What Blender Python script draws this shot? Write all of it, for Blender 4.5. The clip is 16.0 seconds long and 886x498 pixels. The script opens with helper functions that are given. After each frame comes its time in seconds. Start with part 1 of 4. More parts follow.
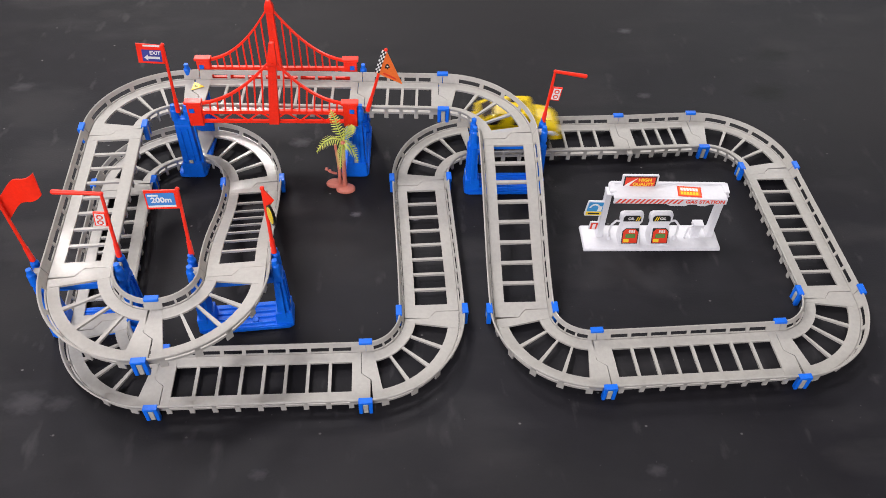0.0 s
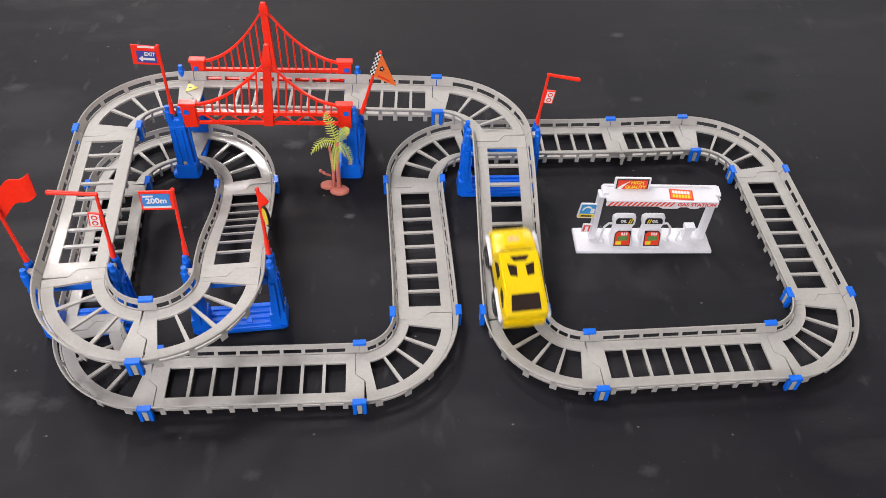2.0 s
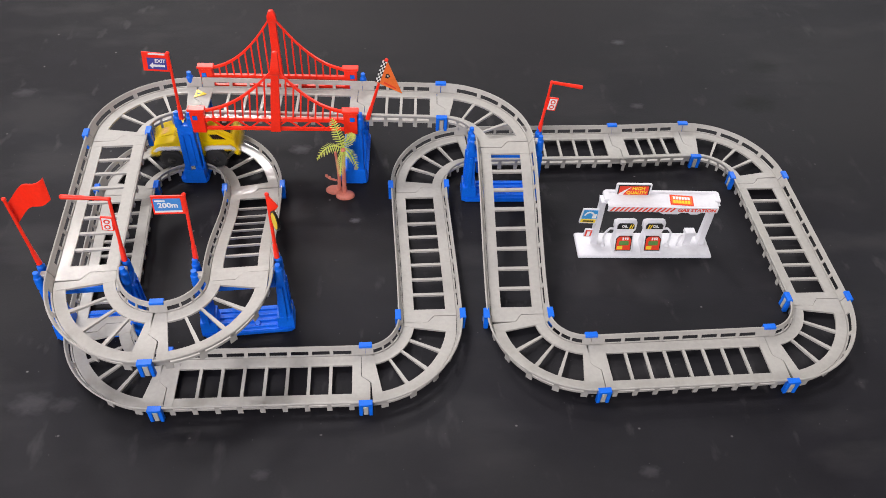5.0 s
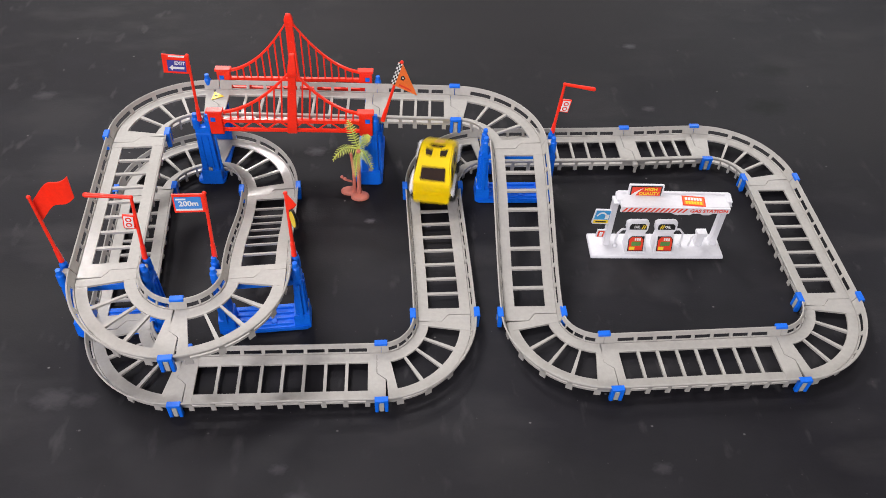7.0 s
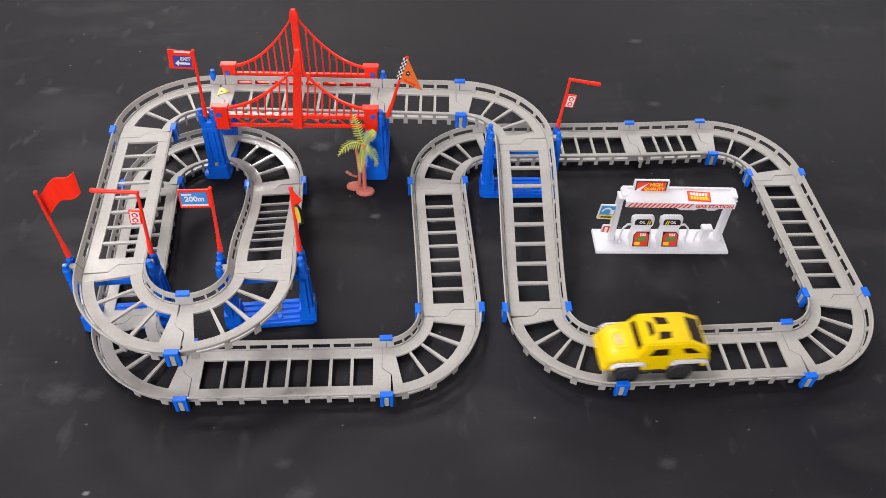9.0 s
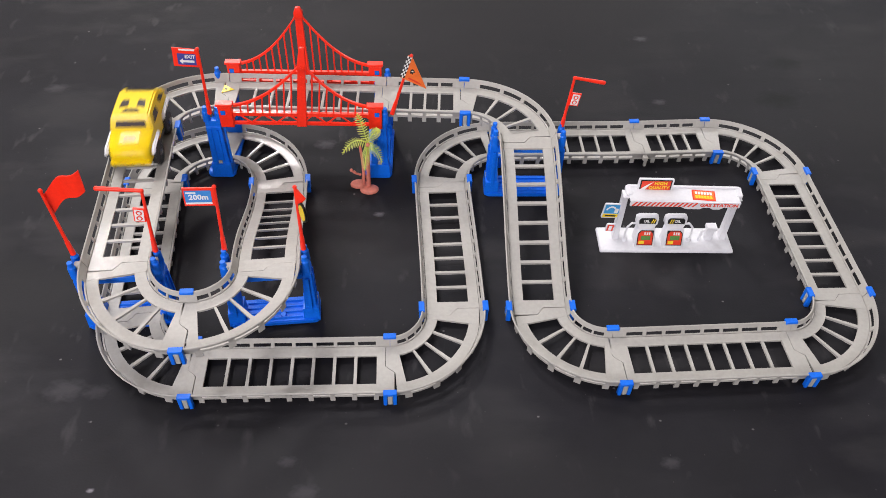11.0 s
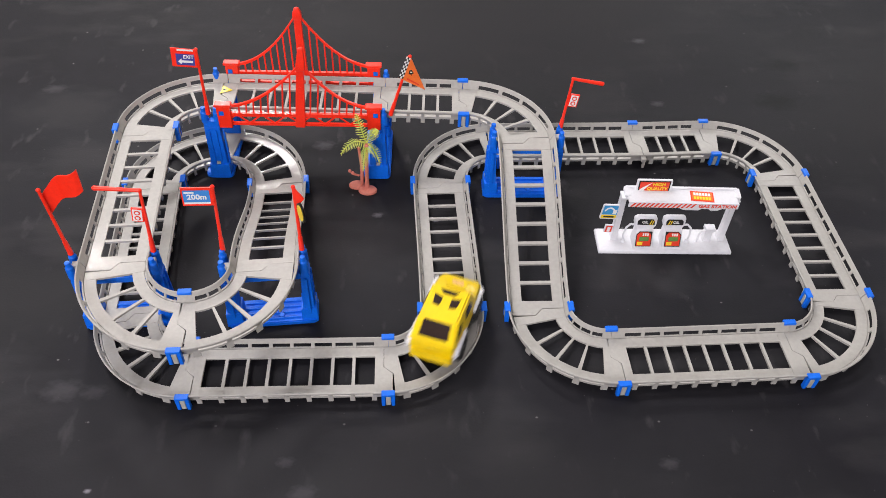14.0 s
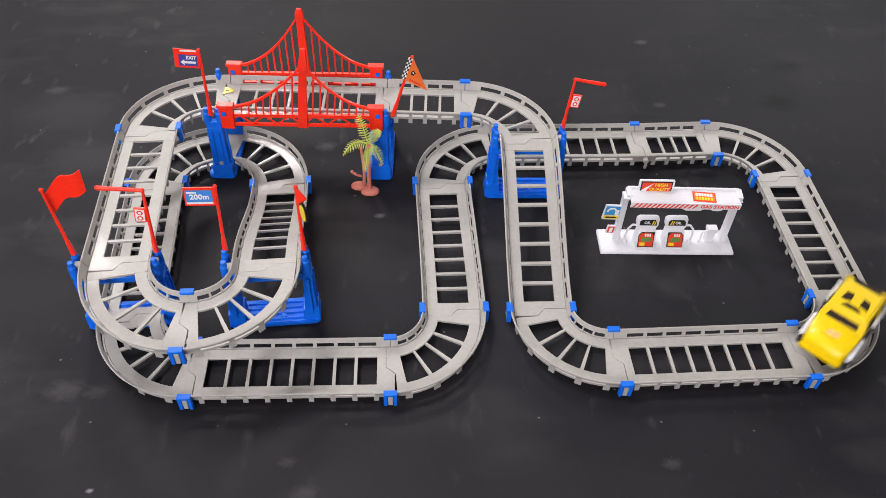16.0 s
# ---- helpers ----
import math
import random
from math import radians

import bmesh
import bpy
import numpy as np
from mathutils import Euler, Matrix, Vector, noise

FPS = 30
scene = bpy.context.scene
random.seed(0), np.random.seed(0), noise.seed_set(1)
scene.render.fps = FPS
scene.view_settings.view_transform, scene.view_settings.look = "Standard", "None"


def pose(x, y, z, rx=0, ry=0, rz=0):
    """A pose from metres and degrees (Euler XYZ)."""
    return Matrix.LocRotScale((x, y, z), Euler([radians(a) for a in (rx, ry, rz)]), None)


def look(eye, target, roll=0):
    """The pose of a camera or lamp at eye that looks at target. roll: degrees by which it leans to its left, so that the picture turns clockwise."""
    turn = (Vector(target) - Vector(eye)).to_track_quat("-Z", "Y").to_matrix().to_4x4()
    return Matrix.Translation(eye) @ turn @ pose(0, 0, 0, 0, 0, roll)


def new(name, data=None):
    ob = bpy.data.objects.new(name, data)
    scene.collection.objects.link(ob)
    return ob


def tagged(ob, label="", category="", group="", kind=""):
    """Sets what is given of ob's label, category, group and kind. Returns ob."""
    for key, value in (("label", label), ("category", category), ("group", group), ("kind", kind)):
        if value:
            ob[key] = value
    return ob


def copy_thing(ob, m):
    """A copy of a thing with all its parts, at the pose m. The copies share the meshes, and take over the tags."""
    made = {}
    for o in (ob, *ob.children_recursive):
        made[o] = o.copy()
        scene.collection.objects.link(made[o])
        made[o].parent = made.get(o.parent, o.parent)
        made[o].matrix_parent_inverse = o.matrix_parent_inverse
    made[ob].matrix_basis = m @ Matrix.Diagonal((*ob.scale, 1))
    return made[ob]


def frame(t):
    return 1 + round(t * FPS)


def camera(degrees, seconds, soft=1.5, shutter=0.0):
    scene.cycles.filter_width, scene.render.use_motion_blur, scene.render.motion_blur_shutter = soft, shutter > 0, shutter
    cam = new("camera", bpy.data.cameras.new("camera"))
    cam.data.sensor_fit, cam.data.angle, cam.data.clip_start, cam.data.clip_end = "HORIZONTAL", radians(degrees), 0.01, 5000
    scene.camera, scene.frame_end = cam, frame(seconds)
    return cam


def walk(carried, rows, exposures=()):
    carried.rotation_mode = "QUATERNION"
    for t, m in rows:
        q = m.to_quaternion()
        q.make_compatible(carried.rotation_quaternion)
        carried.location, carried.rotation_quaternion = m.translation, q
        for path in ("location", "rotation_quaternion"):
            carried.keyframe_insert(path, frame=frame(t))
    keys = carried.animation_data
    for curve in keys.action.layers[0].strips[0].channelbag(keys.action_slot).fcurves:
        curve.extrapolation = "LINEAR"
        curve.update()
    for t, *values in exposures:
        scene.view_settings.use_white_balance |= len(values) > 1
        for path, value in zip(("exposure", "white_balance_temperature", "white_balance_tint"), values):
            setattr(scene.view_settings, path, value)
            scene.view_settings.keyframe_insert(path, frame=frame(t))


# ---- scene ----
cam = camera(58.00, 16.0, soft=0.6, shutter=0.38)
PATH = [
    (0, (-0.0072, -0.3708, 0.5934), (0.1052, 0.9718, -0.8847), 2.14),
    (0.5, (-0.0105, -0.3710, 0.5922), (0.1114, 0.9744, -0.8826), 2.49),
    (1, (-0.0097, -0.3719, 0.5936), (0.1170, 0.9733, -0.8809), 2.70),
    (1.5, (-0.0099, -0.3727, 0.5947), (0.1211, 0.9721, -0.8799), 2.86),
    (2, (-0.0099, -0.3739, 0.5953), (0.1248, 0.9727, -0.8773), 2.98),
    (2.5, (-0.0102, -0.3744, 0.5951), (0.1286, 0.9744, -0.8750), 3.12),
    (3, (-0.0101, -0.3740, 0.5952), (0.1295, 0.9770, -0.8729), 3.18),
    (3.5, (-0.0099, -0.3752, 0.5947), (0.1320, 0.9780, -0.8711), 3.21),
    (4, (-0.0112, -0.3753, 0.5980), (0.1302, 0.9754, -0.8701), 3.25),
    (6.5, (-0.0218, -0.3934, 0.6085), (0.1012, 0.9695, -0.8501), 2.81),
    (7, (-0.0229, -0.3931, 0.6068), (0.0950, 0.9739, -0.8484), 2.70),
    (7.5, (-0.0250, -0.3932, 0.6054), (0.0932, 0.9760, -0.8477), 2.80),
    (8, (-0.0248, -0.3926, 0.6097), (0.0884, 0.9694, -0.8505), 2.70),
    (8.5, (-0.0241, -0.3941, 0.6079), (0.0837, 0.9682, -0.8525), 2.50),
    (9, (-0.0223, -0.3937, 0.6080), (0.0811, 0.9645, -0.8564), 2.31),
    (11.5, (-0.0219, -0.3921, 0.6088), (0.0703, 0.9607, -0.8614), 2.14),
    (12, (-0.0231, -0.3930, 0.6081), (0.0748, 0.9626, -0.8591), 2.32),
    (12.5, (-0.0207, -0.3928, 0.6075), (0.0733, 0.9636, -0.8593), 2.22),
    (13, (-0.0198, -0.3932, 0.6065), (0.0711, 0.9652, -0.8586), 2.09),
    (13.5, (-0.0227, -0.3934, 0.6087), (0.0723, 0.9625, -0.8585), 2.29),
    (14, (-0.0223, -0.3937, 0.6066), (0.0754, 0.9651, -0.8577), 2.34),
    (14.5, (-0.0193, -0.3903, 0.6106), (0.0692, 0.9598, -0.8623), 2.04),
    (15, (-0.0242, -0.3958, 0.6069), (0.0716, 0.9663, -0.8545), 2.33),
    (15.5, (-0.0259, -0.3955, 0.6066), (0.0703, 0.9663, -0.8550), 2.31),
    (16, (-0.0225, -0.3957, 0.6051), (0.0703, 0.9687, -0.8543), 2.19),
]
walk(cam, [(t, look(eye, target, roll)) for t, eye, target, roll in PATH], [(0.0, 0.0), (16.0, 0.0)])

# ---- light: ceiling lamp, wall lamps, a north window, an added fill behind the camera ----
world = bpy.data.worlds.new("world")
scene.world = world
world.use_nodes = True
world.node_tree.nodes["Background"].inputs[0].default_value = (0.75, 0.82, 1.0, 1)
world.node_tree.nodes["Background"].inputs[1].default_value = 0.6


def area_lamp(name, m, sx, sy, watts, colour):
    data = bpy.data.lights.new(name, "AREA")
    data.shape, data.size, data.size_y, data.energy, data.color = "RECTANGLE", sx, sy, watts, colour
    ob = new(name, data)
    ob.matrix_world = m
    return ob


area_lamp("ceiling_lamp_light", look((-0.95, 0.85, 2.36), (-0.30, 0.30, 0)), 0.9, 0.6, 50, (1.0, 0.958, 0.990))
area_lamp("wall_lamp_light", look((-1.40, 2.00, 2.12), (-0.25, 0.2, 0.05)), 0.16, 0.05, 7, (1.0, 0.97, 0.95))
area_lamp("wall_lamp_light", look((-0.70, 2.48, 1.95), (-0.15, 0.2, 0.05)), 0.40, 0.22, 31, (1.0, 0.96, 0.96))
area_lamp("north_window_light", look((1.6, 2.57, 1.42), (0.1, 0.25, 0.05)), 0.95, 0.95, 16, (0.98, 0.97, 1.0))
# fill added behind the camera to brighten front faces; no window known there
area_lamp("fill_light", look((-0.9, -2.14, 1.46), (-0.2, 0.2, 0.2)), 1.4, 1.1, 63, (0.98, 0.93, 1.0))


# ---- materials ----
def mat(name, colour, rough=0.5, metal=0.0, spec=0.5, vary=0.12, scale=60.0, bump=0.0, bump_scale=900.0, coat=0.0, coat_rough=0.12, tint=None):
    m = bpy.data.materials.new(name)
    m.use_nodes = True
    nt = m.node_tree
    b = nt.nodes["Principled BSDF"]
    b.inputs["Metallic"].default_value = metal
    b.inputs["Specular IOR Level"].default_value = spec
    b.inputs["Coat Weight"].default_value = coat
    b.inputs["Coat Roughness"].default_value = coat_rough
    geo = nt.nodes.new("ShaderNodeTexCoord")
    n1 = nt.nodes.new("ShaderNodeTexNoise")
    n1.inputs["Scale"].default_value, n1.inputs["Detail"].default_value = scale, 6
    nt.links.new(geo.outputs["Object"], n1.inputs["Vector"])
    n2 = nt.nodes.new("ShaderNodeTexNoise")
    n2.inputs["Scale"].default_value, n2.inputs["Detail"].default_value = scale * 9, 3
    nt.links.new(geo.outputs["Object"], n2.inputs["Vector"])
    add = nt.nodes.new("ShaderNodeMath")
    add.operation = "ADD"
    nt.links.new(n1.outputs["Fac"], add.inputs[0])
    nt.links.new(n2.outputs["Fac"], add.inputs[1])
    ramp = nt.nodes.new("ShaderNodeMapRange")
    ramp.inputs["From Min"].default_value, ramp.inputs["From Max"].default_value = 0.7, 1.3
    nt.links.new(add.outputs[0], ramp.inputs["Value"])
    mix = nt.nodes.new("ShaderNodeMix")
    mix.data_type = "RGBA"
    lo = [c * (1 - vary) for c in colour]
    hi = tint or [min(1, c * (1 + vary)) for c in colour]
    mix.inputs["A"].default_value = (*lo, 1)
    mix.inputs["B"].default_value = (*hi, 1)
    nt.links.new(ramp.outputs[0], mix.inputs["Factor"])
    nt.links.new(mix.outputs["Result"], b.inputs["Base Color"])
    r = nt.nodes.new("ShaderNodeMapRange")
    r.inputs["To Min"].default_value, r.inputs["To Max"].default_value = max(0.03, rough - 0.08), min(1, rough + 0.1)
    nt.links.new(n1.outputs["Fac"], r.inputs["Value"])
    nt.links.new(r.outputs[0], b.inputs["Roughness"])
    if bump:
        n3 = nt.nodes.new("ShaderNodeTexNoise")
        n3.inputs["Scale"].default_value, n3.inputs["Detail"].default_value = bump_scale, 4
        nt.links.new(geo.outputs["Object"], n3.inputs["Vector"])
        bp = nt.nodes.new("ShaderNodeBump")
        bp.inputs["Strength"].default_value, bp.inputs["Distance"].default_value = bump, 0.0006
        nt.links.new(n3.outputs["Fac"], bp.inputs["Height"])
        nt.links.new(bp.outputs[0], b.inputs["Normal"])
        nt.links.new(bp.outputs[0], b.inputs["Coat Normal"])
    return m


def floor_material():
    """Black painted board: chalky smudges, fine dust specks, wide patches of painted-in light."""
    m = mat("black_board", (0.0082, 0.0076, 0.0100), 0.62, spec=0.18, vary=0.25, scale=3.0, bump=0.25, bump_scale=500)
    nt = m.node_tree
    b = nt.nodes["Principled BSDF"]
    base = b.inputs["Base Color"].links[0].from_socket
    geo = nt.nodes.new("ShaderNodeTexCoord")

    def layer(under, kind, scale, lo, hi, colour, stretch=(1, 1, 1), detail=5.0):
        mp = nt.nodes.new("ShaderNodeMapping")
        mp.inputs["Scale"].default_value = stretch
        nt.links.new(geo.outputs["Object"], mp.inputs["Vector"])
        t = nt.nodes.new(kind)
        t.inputs["Scale"].default_value = scale
        if kind == "ShaderNodeTexVoronoi":
            t.voronoi_dimensions = "2D"
        nt.links.new(mp.outputs[0], t.inputs["Vector"])
        if kind == "ShaderNodeTexNoise":
            t.inputs["Detail"].default_value = detail
            out = t.outputs["Fac"]
        else:
            out = t.outputs["Distance"]
        r = nt.nodes.new("ShaderNodeMapRange")
        r.inputs["From Min"].default_value, r.inputs["From Max"].default_value = lo, hi
        nt.links.new(out, r.inputs["Value"])
        mx = nt.nodes.new("ShaderNodeMix")
        mx.data_type = "RGBA"
        mx.inputs["B"].default_value = (*colour, 1)
        nt.links.new(r.outputs[0], mx.inputs["Factor"])
        nt.links.new(under, mx.inputs["A"])
        return mx.outputs["Result"]

    c = layer(base, "ShaderNodeTexNoise", 2.6, 0.48, 0.72, (0.0150, 0.0150, 0.0178), (1, 1.6, 1))
    c = layer(c, "ShaderNodeTexNoise", 6.5, 0.56, 0.85, (0.036, 0.034, 0.035), (1, 2.2, 1), 8.0)
    c = layer(c, "ShaderNodeTexNoise", 34.0, 0.62, 0.84, (0.055, 0.053, 0.055), (1.6, 0.7, 1), 10.0)
    c = layer(c, "ShaderNodeTexNoise", 11.0, 0.55, 0.80, (0.026, 0.025, 0.027), (0.6, 1.5, 1), 9.0)
    c = layer(c, "ShaderNodeTexVoronoi", 7.5, 0.011, 0.005, (0.13, 0.127, 0.125), (1, 1.25, 1))
    c = layer(c, "ShaderNodeTexVoronoi", 17.0, 0.012, 0.006, (0.06, 0.059, 0.058), (1.3, 1, 1))
    # single chalk marks with soft, ragged edges, and wide patches of painted-in light
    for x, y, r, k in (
            # first row: wide pale patches that put brighter light into the floor's colour
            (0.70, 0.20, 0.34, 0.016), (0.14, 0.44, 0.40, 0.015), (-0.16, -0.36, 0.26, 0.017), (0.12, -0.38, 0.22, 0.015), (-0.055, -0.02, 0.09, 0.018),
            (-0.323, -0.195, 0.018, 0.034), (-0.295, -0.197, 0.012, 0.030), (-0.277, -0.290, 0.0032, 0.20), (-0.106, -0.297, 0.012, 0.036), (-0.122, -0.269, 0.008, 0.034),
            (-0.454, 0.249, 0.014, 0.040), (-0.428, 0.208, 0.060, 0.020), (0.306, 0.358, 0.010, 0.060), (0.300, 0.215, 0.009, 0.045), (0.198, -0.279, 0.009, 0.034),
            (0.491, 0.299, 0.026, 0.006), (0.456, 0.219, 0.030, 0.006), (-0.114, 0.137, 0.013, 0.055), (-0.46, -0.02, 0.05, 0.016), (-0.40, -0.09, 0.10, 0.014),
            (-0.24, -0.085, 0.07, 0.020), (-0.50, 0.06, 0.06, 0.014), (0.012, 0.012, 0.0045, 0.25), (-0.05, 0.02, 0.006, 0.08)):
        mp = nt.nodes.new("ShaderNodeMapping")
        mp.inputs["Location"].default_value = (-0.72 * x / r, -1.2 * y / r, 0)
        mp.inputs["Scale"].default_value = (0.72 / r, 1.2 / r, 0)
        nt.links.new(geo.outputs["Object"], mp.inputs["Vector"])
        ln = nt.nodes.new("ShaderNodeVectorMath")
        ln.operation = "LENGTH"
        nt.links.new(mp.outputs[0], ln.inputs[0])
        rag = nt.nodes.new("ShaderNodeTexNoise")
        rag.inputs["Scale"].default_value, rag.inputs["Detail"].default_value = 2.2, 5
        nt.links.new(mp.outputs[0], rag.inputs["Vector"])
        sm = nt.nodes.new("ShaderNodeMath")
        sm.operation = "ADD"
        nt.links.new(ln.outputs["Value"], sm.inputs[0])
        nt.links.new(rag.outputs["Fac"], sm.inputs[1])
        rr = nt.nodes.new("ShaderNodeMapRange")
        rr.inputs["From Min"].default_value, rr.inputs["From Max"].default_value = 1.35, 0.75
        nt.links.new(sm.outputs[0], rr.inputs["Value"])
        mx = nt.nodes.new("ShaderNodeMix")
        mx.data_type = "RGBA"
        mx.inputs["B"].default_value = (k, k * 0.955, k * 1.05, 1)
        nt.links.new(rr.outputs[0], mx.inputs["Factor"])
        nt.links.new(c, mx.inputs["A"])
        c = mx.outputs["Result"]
    nt.links.new(c, b.inputs["Base Color"])
    return m


GREY = mat("silver_grey_plastic", (0.390, 0.376, 0.344), 0.56, metal=0.08, spec=0.35, vary=0.07, scale=32, bump=0.10, bump_scale=700, coat=0.20, coat_rough=0.06)
BLUE = mat("blue_plastic", (0.004, 0.135, 0.70), 0.40, spec=0.25, vary=0.12, scale=50, bump=0.05, coat=0.08, coat_rough=0.10)
RED = mat("red_plastic", (0.98, 0.030, 0.010), 0.36, spec=0.3, vary=0.10, scale=50, bump=0.05, coat=0.2, coat_rough=0.10)
WHITE = mat("white_plastic", (0.70, 0.70, 0.72), 0.42, vary=0.05, scale=40, bump=0.05)
YELLOW = mat("yellow_plastic", (0.80, 0.565, 0.0), 0.34, spec=0.28, vary=0.06, scale=40, bump=0.04, coat=0.2, coat_rough=0.10)
BLACK = mat("black_plastic", (0.016, 0.015, 0.015), 0.4, vary=0.2, scale=60)
TYRE = mat("black_rubber", (0.02, 0.02, 0.02), 0.7, vary=0.2, scale=90, bump=0.3)
GLASS = mat("dark_window_plastic", (0.022, 0.011, 0.008), 0.30, spec=0.25, vary=0.2, scale=60)
LEAF = mat("green_leaf_plastic", (0.36, 0.58, 0.08), 0.4, vary=0.25, scale=70, tint=(0.75, 0.72, 0.14))
TRUNK = mat("terracotta_plastic", (0.64, 0.20, 0.14), 0.45, vary=0.15, scale=60, bump=0.2)
BADGE = mat("worn_pink_print", (0.80, 0.42, 0.16), 0.45, vary=0.35, scale=300)
HUB = mat("bright_wheel_cap", (0.10, 0.10, 0.10), 0.22, metal=0.7, vary=0.1)
INK = mat("black_ink", (0.012, 0.012, 0.012), 0.4, vary=0.1)
S_RED = mat("red_sticker", (0.75, 0.05, 0.02), 0.35, vary=0.05)
S_ORANGE = mat("orange_sticker", (0.85, 0.17, 0.03), 0.35, vary=0.08)
S_YELLOW = mat("yellow_sticker", (0.85, 0.62, 0.03), 0.35, vary=0.05)
S_BLUE = mat("blue_sticker", (0.05, 0.24, 0.62), 0.35, vary=0.05)
S_NAVY = mat("navy_sticker", (0.05, 0.06, 0.30), 0.35, vary=0.05)
S_SKY = mat("light_blue_sticker", (0.05, 0.30, 0.60), 0.35, vary=0.05)
S_GREEN = mat("green_sticker", (0.10, 0.25, 0.06), 0.35, vary=0.2)
S_WHITE = mat("white_sticker", (0.80, 0.80, 0.78), 0.35, vary=0.04)
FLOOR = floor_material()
WALLP = mat("cream_wall_paint", (0.62, 0.60, 0.56), 0.8, vary=0.04, scale=4)
CEIL = mat("white_ceiling_paint", (0.75, 0.75, 0.74), 0.85, vary=0.03, scale=4)


# ---- mesh helpers ----
def add_box(bm, c, s, m=None):
    g = bmesh.ops.create_cube(bm, size=1)
    mm = Matrix.Translation(c) @ Matrix.Diagonal((*s, 1))
    bmesh.ops.transform(bm, matrix=(m @ mm) if m else mm, verts=g["verts"])
    return g["verts"]


def add_cyl(bm, a, b, r1, r2=None, n=14):
    a, b = Vector(a), Vector(b)
    d = b - a
    g = bmesh.ops.create_cone(bm, cap_ends=True, segments=n, radius1=r1, radius2=r1 if r2 is None else r2, depth=d.length)
    bmesh.ops.transform(bm, matrix=Matrix.Translation((a + b) / 2) @ d.to_track_quat("Z", "Y").to_matrix().to_4x4(), verts=g["verts"])
    return g["verts"]


def add_plate(bm, outline, depth, m=None):
    """A flat plate: its outline in x and y, from z = 0 up to depth."""
    lo = [bm.verts.new((x, y, 0)) for x, y in outline]
    hi = [bm.verts.new((x, y, depth)) for x, y in outline]
    n = len(outline)
    fs = [bm.faces.new(hi), bm.faces.new(lo[::-1])]
    for i in range(n):
        fs.append(bm.faces.new((lo[i], lo[(i + 1) % n], hi[(i + 1) % n], hi[i])))
    if m:
        bmesh.ops.transform(bm, matrix=m, verts=lo + hi)
    bmesh.ops.recalc_face_normals(bm, faces=fs)
    return lo + hi


def loft(bm, rings, cap=True):
    """Rings of equal count joined one to the next."""
    vs = [[bm.verts.new(p) for p in ring] for ring in rings]
    n = len(vs[0])
    fs = []
    for a, b in zip(vs, vs[1:]):
        for i in range(n):
            fs.append(bm.faces.new((a[i], a[(i + 1) % n], b[(i + 1) % n], b[i])))
    if cap:
        fs.append(bm.faces.new(vs[0][::-1]))
        fs.append(bm.faces.new(vs[-1]))
    bmesh.ops.recalc_face_normals(bm, faces=fs)
    return vs


def rounded(bm, width, segs=2, angle=35):
    es = [e for e in bm.edges if len(e.link_faces) == 2 and e.calc_face_angle(0) > radians(angle)]
    bmesh.ops.bevel(bm, geom=es, offset=width, segments=segs, affect="EDGES", clamp_overlap=True)


def mesh_of(name, bm, material, smooth=True):
    me = bpy.data.meshes.new(name)
    bm.to_mesh(me)
    bm.free()
    me.materials.append(material)
    if smooth:
        for p in me.polygons:
            p.use_smooth = True
        me.set_sharp_from_angle(angle=radians(38))
    return me


def part(name, bm, material, parent, label="", smooth=True):
    ob = new(name, mesh_of(name, bm, material, smooth))
    ob.parent = parent
    return tagged(ob, label)


def thing(name, m, label, category, group="", kind=""):
    ob = new(name)
    ob.empty_display_size = 0.01
    ob.matrix_world = m
    return tagged(ob, label, category, group, kind)


def plate(name, outline, depth, material, parent, m=None, label="", bevel=0.0):
    bm = bmesh.new()
    add_plate(bm, outline, depth, m)
    if bevel:
        rounded(bm, bevel, 2)
    return part(name, bm, material, parent, label)


def rect(x0, y0, x1, y1, r=0.0, n=4):
    if not r:
        return [(x0, y0), (x1, y0), (x1, y1), (x0, y1)]
    out = []
    for cx, cy, a in ((x1 - r, y0 + r, -90), (x1 - r, y1 - r, 0), (x0 + r, y1 - r, 90), (x0 + r, y0 + r, 180)):
        for i in range(n + 1):
            w = radians(a + 90 * i / n)
            out.append((cx + r * math.cos(w), cy + r * math.sin(w)))
    return out


def words(text, size, material, parent, m, label=""):
    """Flat raised lettering, centred on the origin of m, reading along its x."""
    cu = bpy.data.curves.new("lettering", "FONT")
    cu.body, cu.size, cu.extrude, cu.align_x, cu.align_y, cu.resolution_u = text, size, 0.00012, "CENTER", "CENTER", 3
    cu.offset = size * 0.03
    tmp = bpy.data.objects.new("lettering", cu)
    scene.collection.objects.link(tmp)
    bpy.context.view_layer.update()
    me = bpy.data.meshes.new_from_object(tmp.evaluated_get(bpy.context.evaluated_depsgraph_get()))
    bpy.data.objects.remove(tmp)
    me.transform(m)
    me.materials.clear()
    me.materials.append(material)
    ob = new("lettering", me)
    ob.parent = parent
    return tagged(ob, label)


# ---- the room and the board ----
def box_structure(name, c, s, material, label, category):
    bm = bmesh.new()
    add_box(bm, (0, 0, 0), s)
    ob = new(name, mesh_of(name, bm, material, False))
    ob.location = c
    return tagged(ob, label, category, kind="structure")


